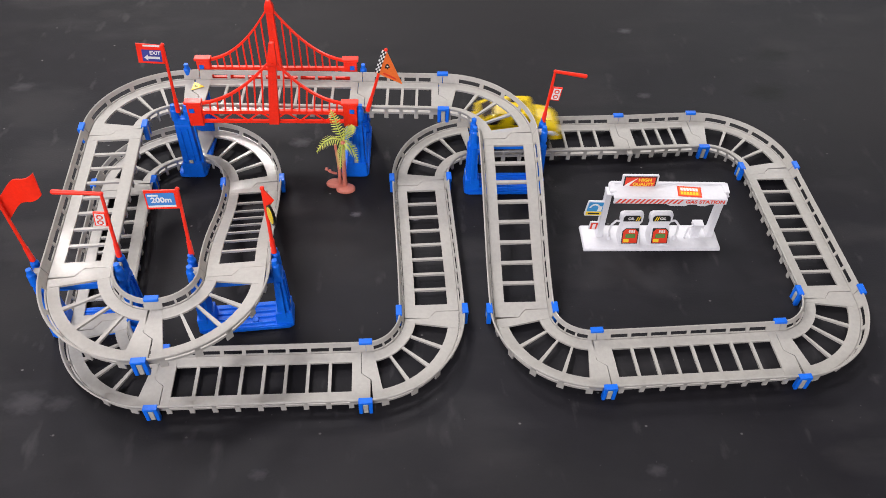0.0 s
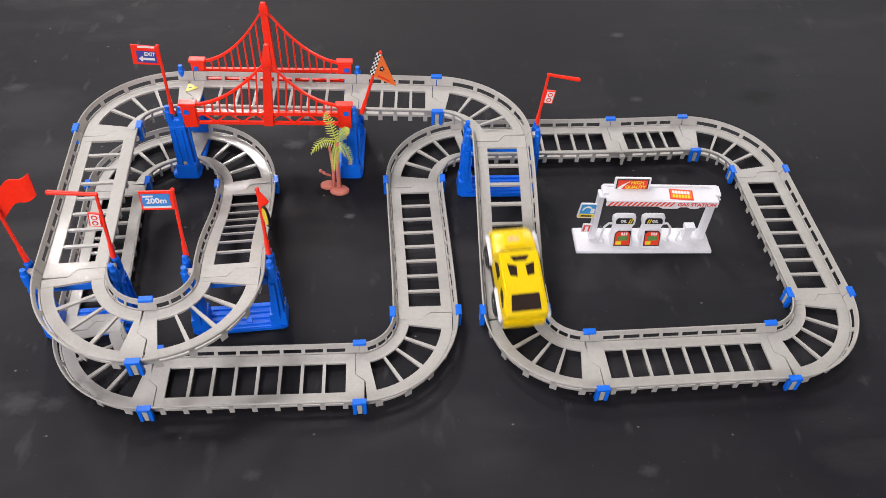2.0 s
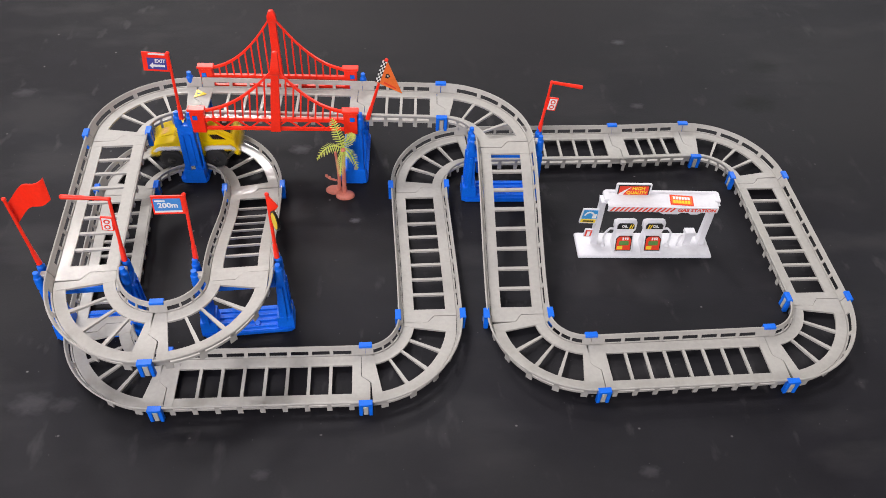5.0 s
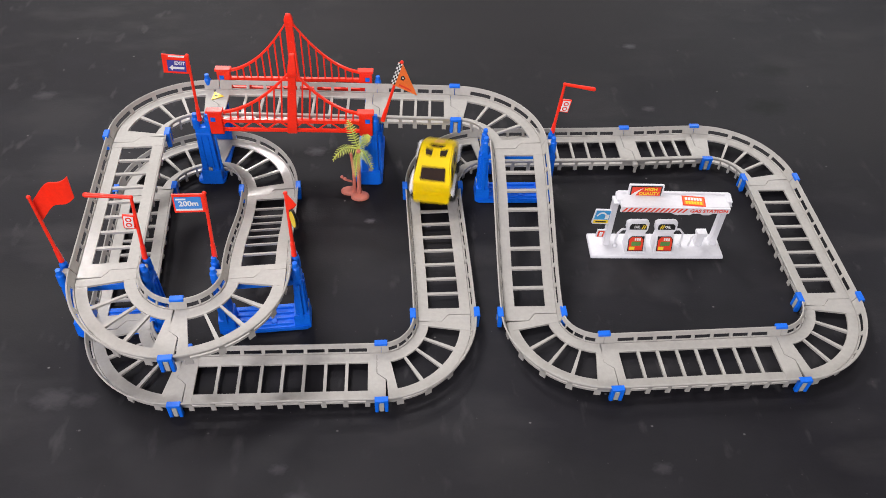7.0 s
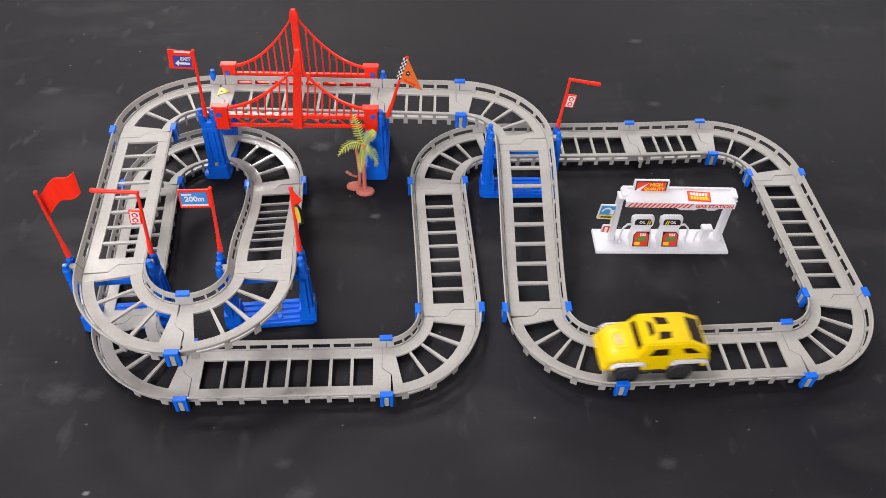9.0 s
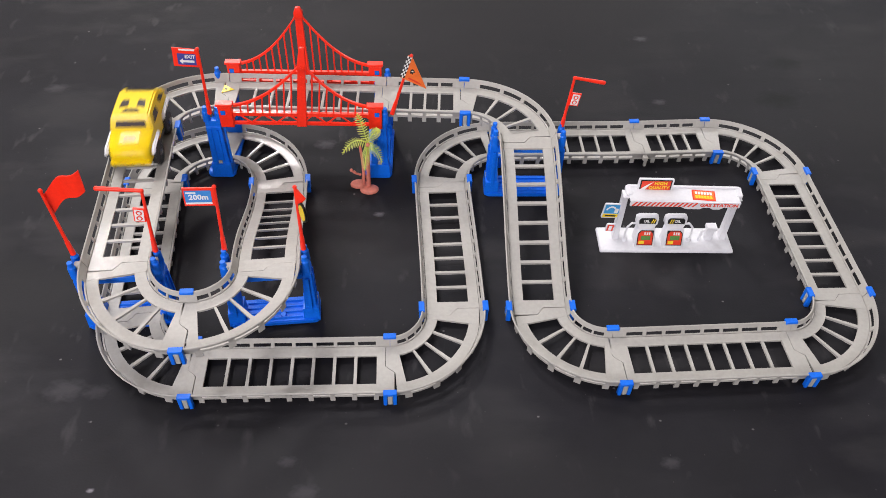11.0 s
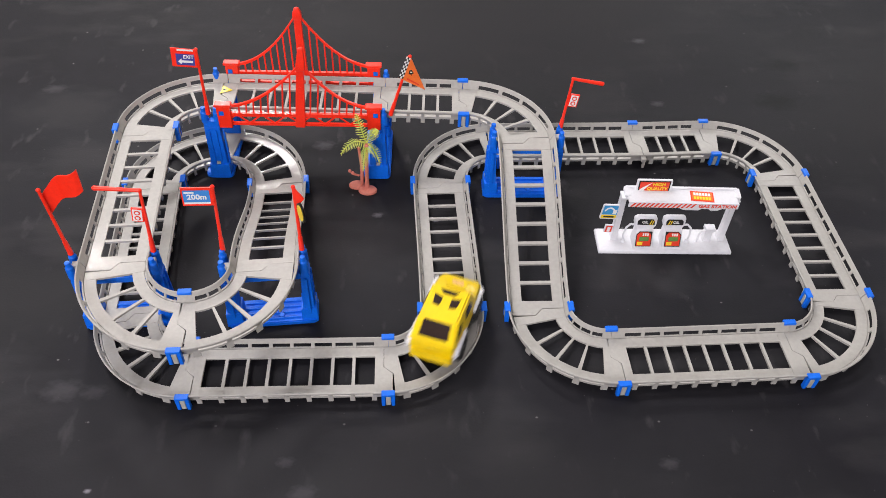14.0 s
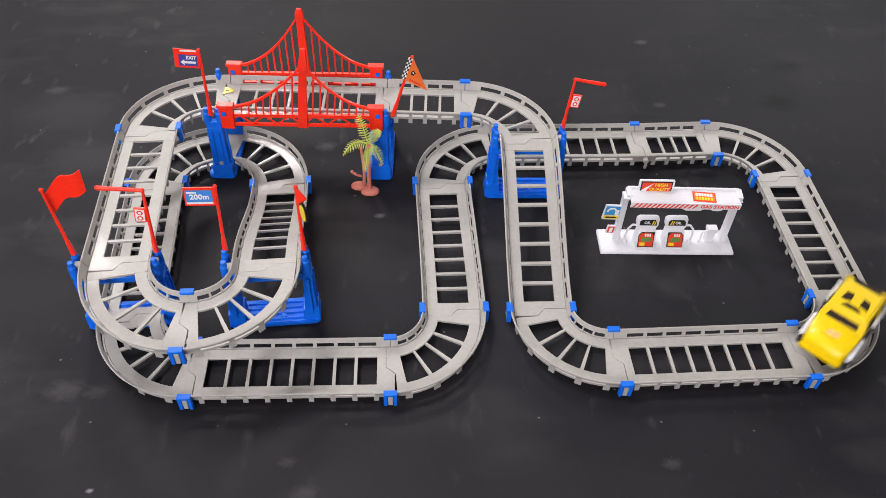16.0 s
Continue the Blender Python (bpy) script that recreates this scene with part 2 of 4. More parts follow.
def room():
    box_structure("floor", (0, 0.2, -0.02), (4.9, 4.8, 0.04), FLOOR, "matt black painted floor with chalky smudges, dust and patches of painted-in light", "floor")
    box_structure("ceiling", (0, 0.2, 2.45), (5.0, 4.9, 0.1), CEIL, "plain white ceiling", "ceiling")
    w = thing("wall_north", pose(0, 2.65, 0), "plain cream painted wall with a square window opening", "wall", kind="structure")
    for c, sz in (((0, 0, 0.43), (4.9, 0.1, 0.94)), ((0, 0, 2.16), (4.9, 0.1, 0.48)), ((-0.675, 0, 1.41), (3.55, 0.1, 1.02)), ((2.275, 0, 1.41), (0.35, 0.1, 1.02))):
        bm = bmesh.new()
        add_box(bm, c, sz)
        part("wall_panel", bm, WALLP, w, smooth=False)
    box_structure("wall_west", (-2.5, 0.2, 1.18), (0.1, 4.8, 2.44), WALLP, "plain cream painted wall", "wall")
    box_structure("wall_east", (2.5, 0.2, 1.18), (0.1, 4.8, 2.44), WALLP, "plain cream painted wall", "wall")
    # unseen wall; its opening is made for the added fill light
    w = thing("wall_south", pose(0.2, -2.25, 0), "plain cream painted wall with an opening for the added fill light", "wall", kind="structure")
    for c, sz in (((-0.2, 0, 0.41), (4.9, 0.1, 0.90)), ((-0.2, 0, 2.23), (4.9, 0.1, 0.34)),
                  ((-2.25, 0, 1.46), (0.8, 0.1, 1.2)), ((0.95, 0, 1.46), (2.6, 0.1, 1.2))):
        bm = bmesh.new()
        add_box(bm, c, sz)
        part("wall_panel", bm, WALLP, w, smooth=False)


room()

# ---- the route of the track: joints as x, y, z, heading, in driving order ----
DECK, TOP = 0.008, 0.076
JOINTS = [
    (0.0820, 0.3255, DECK, 0), (0.2525, 0.3262, DECK, 0.5), (0.3385, 0.3288, DECK, 0), (0.4008, 0.265, DECK, -90),
    (0.4015, 0.0890, DECK, -90), (0.341, 0.0240, DECK, 181.2), (0.170, 0.0200, DECK, 181.2), (0.1055, 0.078, DECK, 89.5),
    (0.1057, 0.2510, TOP, 89.5), (0.044, 0.316, TOP, 177.6), (-0.042, 0.3205, TOP, 177.6), (-0.2155, 0.3285, TOP, 177.6),
    (-0.2848, 0.2670, TOP, -87), (-0.2745, 0.0825, TOP, -87), (-0.206, 0.0150, TOP, 1), (-0.1445, 0.079, TOP, 94),
    (-0.158, 0.258, DECK, 94), (-0.224, 0.3255, DECK, 184), (-0.291, 0.260, DECK, -86), (-0.278, 0.079, DECK, -86),
    (-0.213, 0.0155, DECK, 0), (-0.0375, 0.015, DECK, 0), (0.0225, 0.079, DECK, 90), (0.0185, 0.2575, DECK, 91),
]
# openings in each section
HOLES = [8, 4, 4, 8, 4, 8, 4, 8, 4, 4, 8, 4, 8, 4, 4, 8, 4, 4, 8, 4, 8, 4, 8, 4]
HALF, HOLE_HALF, END = 0.0265, 0.0150, 0.0120
WALL_UP, WALL_DOWN, FLARE = 0.0088, 0.0022, 0.0035


class Section:
    """The centre line from one joint to the next."""

    def __init__(self, a, b):
        self.ha, self.hb = radians(a[3]), radians(b[3])
        p0, p3 = Vector(a[:2]), Vector(b[:2])
        t0, t1 = Vector((math.cos(self.ha), math.sin(self.ha))), Vector((math.cos(self.hb), math.sin(self.hb)))
        det = t0.x * t1.y - t0.y * t1.x
        d = p3 - p0
        if abs(det) > 0.5:
            la, lb = 0.5523 * (d.x * t1.y - d.y * t1.x) / det, 0.5523 * (t0.x * d.y - t0.y * d.x) / det
        else:
            la = lb = d.length / 3
        p1, p2 = p0 + t0 * la, p3 - t1 * lb
        n = 96
        self.pts = []
        for i in range(n + 1):
            u = i / n
            p = p0 * (1 - u) ** 3 + p1 * 3 * u * (1 - u) ** 2 + p2 * 3 * u * u * (1 - u) + p3 * u ** 3
            w = u * u * (3 - 2 * u)
            self.pts.append(Vector((p.x, p.y, a[2] + (b[2] - a[2]) * (0.75 * w + 0.25 * u))))
        self.cum = [0.0]
        for p, q in zip(self.pts, self.pts[1:]):
            self.cum.append(self.cum[-1] + (q - p).length)
        self.length = self.cum[-1]
        self.bent = abs(det) > 0.5
        self.sloped = abs(a[2] - b[2]) > 0.01

    def at(self, s):
        """Centre, forward direction at arc length s."""
        n = len(self.pts) - 1
        if s <= 0:
            f = (self.pts[1] - self.pts[0]).normalized()
            return self.pts[0] + f * s, f
        if s >= self.length:
            f = (self.pts[n] - self.pts[n - 1]).normalized()
            return self.pts[n] + f * (s - self.length), f
        i = min(int(np.searchsorted(self.cum, s, side="right")) - 1, n - 1)
        k = (s - self.cum[i]) / (self.cum[i + 1] - self.cum[i])
        lo = (self.pts[i] - self.pts[max(i - 1, 0)]) if i else (self.pts[1] - self.pts[0])
        hi = self.pts[i + 1] - self.pts[i]
        return self.pts[i].lerp(self.pts[i + 1], k), lo.lerp(hi, 0.5 + k / 2).normalized()

    def world(self, s, v, h):
        c, f = self.at(s)
        left = Vector((-f.y, f.x, 0)).normalized()
        return c + left * v + Vector((0, 0, h))


SECTIONS = [Section(JOINTS[i], JOINTS[(i + 1) % len(JOINTS)]) for i in range(len(JOINTS))]


def sweep(bm, sec, s0, s1, v0, v1, h0, h1, n):
    rings = []
    for i in range(n + 1):
        s = s0 + (s1 - s0) * i / n
        rings.append([sec.world(s, v0, h0), sec.world(s, v1, h0), sec.world(s, v1, h1), sec.world(s, v0, h1)])
    loft(bm, rings)


# the stepped tongue where two sections meet: (across, along)
TONGUE = [(-HALF + 0.0016, 0.0042), (-0.004, 0.0042), (0.003, -0.0040), (HALF - 0.0016, -0.0040)]


def end_plate(bm, sec, inner, joint, way):
    """The closed strip of deck between the last opening and the stepped joint; way: +1 at the end, -1 at the start."""
    gap = 0.00028 * way
    edge = [(v, joint + a - gap) for v, a in TONGUE]
    lo, hi = [], []
    ring = [(HALF - 0.0016, inner), (0.0, inner), (-HALF + 0.0016, inner)] + edge
    for v, s in ring:
        lo.append(bm.verts.new(sec.world(s, v, -0.002)))
        hi.append(bm.verts.new(sec.world(s, v, 0.0002)))
    n = len(ring)
    fs = [bm.faces.new(hi), bm.faces.new(lo)]
    for i in range(n):
        fs.append(bm.faces.new((lo[i], lo[(i + 1) % n], hi[(i + 1) % n], hi[i])))
    bmesh.ops.recalc_face_normals(bm, faces=fs)


def wall_strip(bm, sec, side, s0, s1, h0, h1, n):
    """A strip of side wall between two heights; above the deck the wall leans outwards."""
    def off(h):
        return HALF + FLARE * max(0.0, h) / WALL_UP
    rings = []
    for i in range(n + 1):
        s = s0 + (s1 - s0) * i / n
        rings.append([sec.world(s, side * (off(h0) - 0.0014), h0), sec.world(s, side * off(h0), h0),
                      sec.world(s, side * off(h1), h1), sec.world(s, side * (off(h1) - 0.0014), h1)])
    loft(bm, rings)


HOOKED = {1, 8, 10, 11, 13, 15}


def joint_pose(i, side):
    sec = SECTIONS[i]
    c, f = sec.at(0)
    f = Vector((f.x, f.y, 0)).normalized()
    left = Vector((-f.y, f.x, 0))
    out = left * side
    m = Matrix((-f * side, -out, (0, 0, 1))).transposed().to_4x4()
    return Matrix.Translation(c + out * HALF) @ m


def track_section(i):
    sec, holes = SECTIONS[i], HOLES[i]
    L = sec.length
    raised = sec.pts[48].z > 0.03
    shape = "sloping ramp" if sec.sloped else "curved" if sec.bent else "straight"
    where = "held on blue supports" if raised else "lying on the black floor"
    ob = thing("track_section", pose(0, 0, 0), f"silver-grey plastic {shape} toy track section {where}", "toy track", "toy track sections")
    steps = 28 if sec.bent else 24 if sec.sloped else 10
    e = END if not sec.bent else 0.0115
    s0, s1 = e, L - e
    bm = bmesh.new()
    for a, b in ((-HALF + 0.0016, -HOLE_HALF), (HOLE_HALF, HALF - 0.0016)):
        sweep(bm, sec, s0, s1, a, b, -0.002, 0, steps)
    end_plate(bm, sec, s0, 0.0, -1)
    end_plate(bm, sec, s1, L, 1)
    part("deck", bm, GREY, ob)
    # crossbars between the openings
    for k in range(1, holes):
        s = s0 + (s1 - s0) * k / holes
        bm = bmesh.new()
        sweep(bm, sec, s - 0.0014, s + 0.0014, -HOLE_HALF - 0.0004, HOLE_HALF + 0.0004, -0.0026, -0.0003, 1)
        part("crossbar", bm, GREY, ob)
    # side walls: skirt, row of slots, flared top band, small feet
    for side in (-1, 1):
        bm = bmesh.new()
        pitch = (s1 - s0) / holes
        edges = [0.0003] + [s0 + pitch * k for k in range(holes + 1)] + [L - 0.0003]
        wall_strip(bm, sec, side, edges[0], edges[-1], -WALL_DOWN, 0.0006, steps)
        wall_strip(bm, sec, side, edges[0], edges[-1], 0.0050, WALL_UP, steps)
        wall_strip(bm, sec, side, edges[0], edges[1] + 0.001, 0.0006, 0.0050, 3)
        wall_strip(bm, sec, side, edges[-2] - 0.001, edges[-1], 0.0006, 0.0050, 3)
        rim = HALF + FLARE - 0.0007
        rings = []
        for k in range(steps + 1):
            s = edges[0] + (edges[-1] - edges[0]) * k / steps
            rings.append([sec.world(s, side * (rim + dv), WALL_UP + dh) for dv, dh in ((-0.0009, -0.0004), (-0.0006, 0.0004), (0.0, 0.0007), (0.0006, 0.0004), (0.0009, -0.0004))])
        loft(bm, rings)
        for s in edges[2:-2]:
            wall_strip(bm, sec, side, s - 0.0016, s + 0.0016, 0.0006, 0.0050, 1)
        for s in edges[1:-1]:
            wall_strip(bm, sec, side, s - 0.0022, s + 0.0022, -0.0079, -WALL_DOWN, 1)
        part("side_wall", bm, GREY, ob)
        if i in HOOKED and (i, side) != (1, 1):
            bm = bmesh.new()
            m = joint_pose(i, side)
            add_box(bm, (0, -0.0058, 0.0048), (0.0058, 0.0062, 0.0040), m)
            add_box(bm, (0.0010, -0.0068, -0.0008), (0.0030, 0.0030, 0.0110), m)
            rounded(bm, 0.0004, 1)
            part("latch", bm, GREY, ob)
    return ob


for index in range(len(SECTIONS)):
    track_section(index)


# ---- blue clips over the joints ----
def clip_thing(m):
    """Origin on the wall's outer face; +y points in to the track."""
    ob = thing("connector_clip", m, "bright blue plastic clip over a track joint", "track clip", "track joint clips")
    bm = bmesh.new()
    add_box(bm, (-0.0042, -0.0040, 0.0008), (0.0034, 0.0044, 0.0172))
    add_box(bm, (0.0042, -0.0040, 0.0008), (0.0034, 0.0044, 0.0172))
    add_box(bm, (0, -0.0038, 0.0084), (0.0118, 0.0056, 0.0030))
    add_box(bm, (0, -0.0020, -0.0010), (0.0084, 0.0010, 0.0130))
    rounded(bm, 0.0005, 1)
    part("clip_body", bm, BLUE, ob)
    bm = bmesh.new()
    add_box(bm, (0, -0.0042, -0.0006), (0.0042, 0.0036, 0.0124))
    rounded(bm, 0.0004, 1)
    part("tongue", bm, GREY, ob, "silver-grey locking tongue")
    return ob


NO_CLIP = {(8, -1), (8, 1), (10, -1), (10, 1), (11, -1), (11, 1), (13, -1), (13, 1), (15, -1), (15, 1), (1, -1)}
first = None
for index in range(len(SECTIONS)):
    for side in (-1, 1):
        if (index, side) in NO_CLIP:
            continue
        m = joint_pose(index, side)
        first = copy_thing(first, m) if first else clip_thing(m)


# ---- blue supports ----
def support(x, y, heading, height, label, far_pegs=(-0.0070, 0.0060)):
    """A gate across the track; local x runs across the track, z up."""
    ob = thing("track_support", pose(x, y, 0, 0, 0, heading), label, "track support", "blue track supports")
    bm = bmesh.new()
    add_plate(bm, rect(-0.0425, -0.0130, 0.0425, 0.0170, 0.0060, 5), 0.0056)
    rounded(bm, 0.0010, 2, 50)
    part("base", bm, BLUE, ob)
    for k in (-0.0085, -0.002, 0.0045, 0.011):
        bm = bmesh.new()
        add_box(bm, (0, k, 0.0062), (0.052, 0.0013, 0.0022))
        rounded(bm, 0.0004, 1)
        part("rib", bm, BLUE, ob)
    bm = bmesh.new()
    add_cyl(bm, (0.008, -0.005, 0.005), (0.008, -0.005, 0.0074), 0.0030, 0.0025)
    part("boss", bm, BLUE, ob)
    for sx in (-1, 1):
        bm = bmesh.new()
        c0, c1 = sx * 0.0345, sx * 0.0350
        loft(bm, [[(c + dx, dy, z) for dx, dy in ((-w, -d), (w, -d), (w, d), (-w, d))]
                  for c, w, d, z in ((c0, 0.0078, 0.0112, 0.001), (c0, 0.0072, 0.0104, 0.019), (c0, 0.0054, 0.0090, 0.0195), (c1, 0.0040, 0.0080, height - 0.012),
                                     (c1, 0.0034, 0.0080, height - 0.0115), (c1, 0.0032, 0.0078, height - 0.004))])
        rounded(bm, 0.0007, 2)
        part("post", bm, BLUE, ob)
        bm = bmesh.new()
        add_box(bm, (c1 - sx * 0.0002, -0.0112 + 0.0004, height * 0.5), (0.0030, 0.0016, height * 0.62))
        part("groove_rib", bm, BLUE, ob)
        for dy in (-0.0036, 0.0036):
            bm = bmesh.new()
            loft(bm, [[(x - sx * 0.0010, dy - 0.0009, z), (x + sx * 0.0013, dy - 0.0009, z), (x + sx * 0.0013, dy + 0.0009, z), (x - sx * 0.0010, dy + 0.0009, z)]
                      for x, z in ((c0 + sx * 0.0054, 0.0190), (c1 + sx * 0.0041, height - 0.0150))])
            part("channel_rib", bm, BLUE, ob)
        bm = bmesh.new()
        add_box(bm, (c0 + sx * 0.0056, 0, 0.0215), (0.0024, 0.0040, 0.0036))
        part("tab", bm, GREY, ob, "small grey tab")
        for dy in (far_pegs if sx > 0 else (-0.0070, 0.0060)):
            bm = bmesh.new()
            add_cyl(bm, (c1, dy, height - 0.006), (c1, dy, height + 0.006), 0.0040, 0.0036, 18)
            add_cyl(bm, (c1, dy, height + 0.006), (c1, dy, height + 0.0075), 0.0036, 0.0026, 18)
            add_cyl(bm, (c1, dy, height + 0.0075), (c1, dy, height + 0.012), 0.0026, 0.0023, 18)
            part("peg", bm, BLUE, ob)
    bm = bmesh.new()
    add_box(bm, (0, -0.002, height - 0.0130), (0.062, 0.012, 0.008))
    rounded(bm, 0.0008, 1)
    part("crossbeam", bm, BLUE, ob)
    return ob


support(0.1075, 0.2575, -1, TOP, "bright blue plastic support gate at the top of the ramp")
support(-0.048, 0.3195, 88, TOP + 0.004, "bright blue plastic support tower under the bridge end", (-0.0070,))
support(-0.2225, 0.3235, 88, TOP + 0.004, "bright blue plastic support tower under the bridge end", (0.0060,))
support(-0.2765, 0.0855, 3, TOP, "bright blue plastic support gate under the raised curve")
support(-0.1465, 0.0850, 4, TOP, "bright blue plastic support gate at the descending ramp's upper end")


# ---- red suspension bridge ----
def bridge():
    ob = thing("toy_bridge", pose(-0.129, 0.3205, 0, 0, 0, -1.8), "bright red plastic suspension bridge with two trusses beside the raised track", "toy bridge")
    for y, cx, half, lean, hang, crest in ((-0.0355, 0.0, 0.0790, 0.0085, 0.072, 0.089), (0.0395, -0.0035, 0.0790, 0.0, 0.084, 0.0885)):
        def at(x, z):
            return cx + x + lean * max(0.0, z - TOP) / 0.085

        bm = bmesh.new()
        rings = []
        for z, w, d in ((TOP - 0.006, 0.0052, 0.0030), (TOP + 0.035, 0.0044, 0.0028), (TOP + hang - 0.008, 0.0038, 0.0024), (TOP + hang - 0.0075, 0.0048, 0.0030),
                        (TOP + hang, 0.0044, 0.0028), (TOP + crest, 0.0026, 0.0020), (TOP + crest + 0.001, 0.0022, 0.0016)):
            c = at(0, z)
            rings.append([(c - w, y - d, z), (c + w, y - d, z), (c + w, y + d, z), (c - w, y + d, z)])
        loft(bm, rings)
        rounded(bm, 0.0005, 1)
        part("mast", bm, RED, ob)
        for z in (TOP + 0.045, TOP + 0.057, TOP + hang - 0.004):
            bm = bmesh.new()
            add_cyl(bm, (at(0, z), y - 0.0036, z), (at(0, z), y + 0.0036, z), 0.0011, n=10)
            part("rivet", bm, RED, ob)
        bm = bmesh.new()
        add_box(bm, (cx, y, TOP + 0.0085), (2 * half, 0.0034, 0.0040))
        add_box(bm, (cx, y, TOP - 0.0035), (2 * half, 0.0034, 0.0026))
        n = 12
        for k in range(n):
            x0, x1 = cx - half + 2 * half * k / n, cx - half + 2 * half * (k + 1) / n
            z0, z1 = (TOP - 0.003, TOP + 0.008) if k % 2 == 0 else (TOP + 0.008, TOP - 0.003)
            add_cyl(bm, (x0, y, z0), (x1, y, z1), 0.0010, n=6)
        part("girder", bm, RED, ob)
        for sx in (-1, 1):
            bm = bmesh.new()
            add_box(bm, (cx + sx * (half - 0.001), y, TOP + 0.006), (0.0140, 0.0075, 0.0270))
            add_box(bm, (cx + sx * (half - 0.001), y, TOP + 0.0205), (0.0175, 0.0085, 0.0030))
            rounded(bm, 0.0006, 1)
            blk = part("end_block", bm, RED, ob)
            bm = bmesh.new()
            add_box(bm, (cx + sx * (half + 0.001), y - 0.0040, TOP + 0.012), (0.0048, 0.0012, 0.0048))
            part("peg_end", bm, BLUE, blk, "square blue peg end")

            def sag(u):
                return TOP + 0.019 + (hang - 0.019) * (0.18 * u + 0.82 * u ** 2.0)

            def run(u):
                z = sag(u)
                return at(sx * (half - 0.008) * (1 - u), z)

            bm = bmesh.new()
            m = 14
            rings = []
            for k in range(m + 1):
                u = k / m
                x, z = run(u), sag(u)
                rings.append([(x, y - 0.0013, z - 0.0014), (x, y + 0.0013, z - 0.0014), (x, y + 0.0013, z + 0.0014), (x, y - 0.0013, z + 0.0014)])
            loft(bm, rings)
            part("main_cable", bm, RED, ob)
            for k in range(1, 9):
                u = k / 9.4
                bm = bmesh.new()
                z0, z1 = TOP + 0.010, sag(u)
                x1 = run(u)
                add_cyl(bm, (x1 - lean * (z1 - z0) / 0.085, y, z0), (x1, y, z1), 0.0009, n=6)
                part("hanger", bm, RED, ob)
    return ob


bridge()


def warning_sticker():
    ob = thing("warning_sticker", pose(-0.2150, 0.3400, TOP + 0.0008, 0, 0, -96), "small yellow triangular warning sticker on the raised track", "sticker")
    plate("sticker_face", [(-0.0074, -0.0050), (0.0074, -0.0050), (0, 0.0072)], 0.0003, S_YELLOW, ob)
    plate("symbol", [(-0.0014, -0.0032), (0.0010, -0.0030), (0.0014, -0.0012), (0.0002, 0.0008), (-0.0004, -0.0010)], 0.0002, INK, ob, pose(0, 0, 0.0003))


warning_sticker()


# ---- flags and signs on red poles ----
UP = pose(0, 0, 0, 90, 0, 0)


def pole(ob, base, top, bend=None):
    b, t = Vector(base), Vector(top)
    d = (t - b).normalized()
    bm = bmesh.new()
    add_cyl(bm, b, b + d * 0.016, 0.0025, 0.0020, 12)
    part("socket", bm, RED, ob)
    bm = bmesh.new()
    add_cyl(bm, b + d * 0.015, t, 0.0016, 0.0013, 10)
    g = bmesh.ops.create_uvsphere(bm, u_segments=10, v_segments=6, radius=0.0019)
    bmesh.ops.translate(bm, vec=t, verts=g["verts"])
    if bend:
        add_cyl(bm, t, bend, 0.0016, 0.0018, 10)
        add_cyl(bm, Vector(t).lerp(Vector(bend), 0.5), bend, 0.0018, 0.0021, 12)
        g = bmesh.ops.create_uvsphere(bm, u_segments=12, v_segments=8, radius=0.0021)
        bmesh.ops.translate(bm, vec=bend, verts=g["verts"])
    part("pole", bm, RED, ob)


def signal_pole(base, top, bend, side):
    ob = thing("signal_pole", pose(*base), "red plastic signal pole with bent arm and small white sign", "toy signal", "poles on the supports")
    t = Vector(top) - Vector(base)
    pole(ob, (0, 0, 0), t, Vector(bend) - Vector(base))
    c = t * 0.62
    x0, x1 = (0.0010, 0.0105) if side > 0 else (-0.0105, -0.0010)
    m = Matrix.Translation(c) @ pose(0, 0, 0, 0, 8, 0) @ UP
    plate("sign_frame", rect(x0, -0.0075, x1, 0.0075), 0.0016, RED, ob, m)
    plate("sign_face", rect(x0 + 0.0010, -0.0064, x1 - 0.0010, 0.0064), 0.0004, S_WHITE, ob, m @ pose(0, 0, 0.0016), "white sign face")
    for dy in (-0.0030, 0.0030):
        out = [(0.0026 * math.cos(a), 0.0026 * math.sin(a)) for a in np.linspace(0, 2 * math.pi, 14, endpoint=False)]
        inn = [(0.0014 * math.cos(a), 0.0014 * math.sin(a)) for a in np.linspace(0, 2 * math.pi, 12, endpoint=False)]
        mm = m @ pose((x0 + x1) / 2, dy, 0.0020)
        plate("signal_ring", out, 0.0002, S_RED, ob, mm, "dark red printed ring")
        plate("signal_dot", inn, 0.0002, S_WHITE, ob, mm @ pose(0, 0, 0.0002))
    return ob


signal_pole((-0.2415, 0.0915, TOP + 0.010), (-0.2345, 0.0885, TOP + 0.0845), (-0.2690, 0.0875, TOP + 0.0885), -1)
signal_pole((0.1425, 0.2630, TOP + 0.004), (0.1465, 0.2590, TOP + 0.0715), (0.1765, 0.2590, TOP + 0.0655), 1)


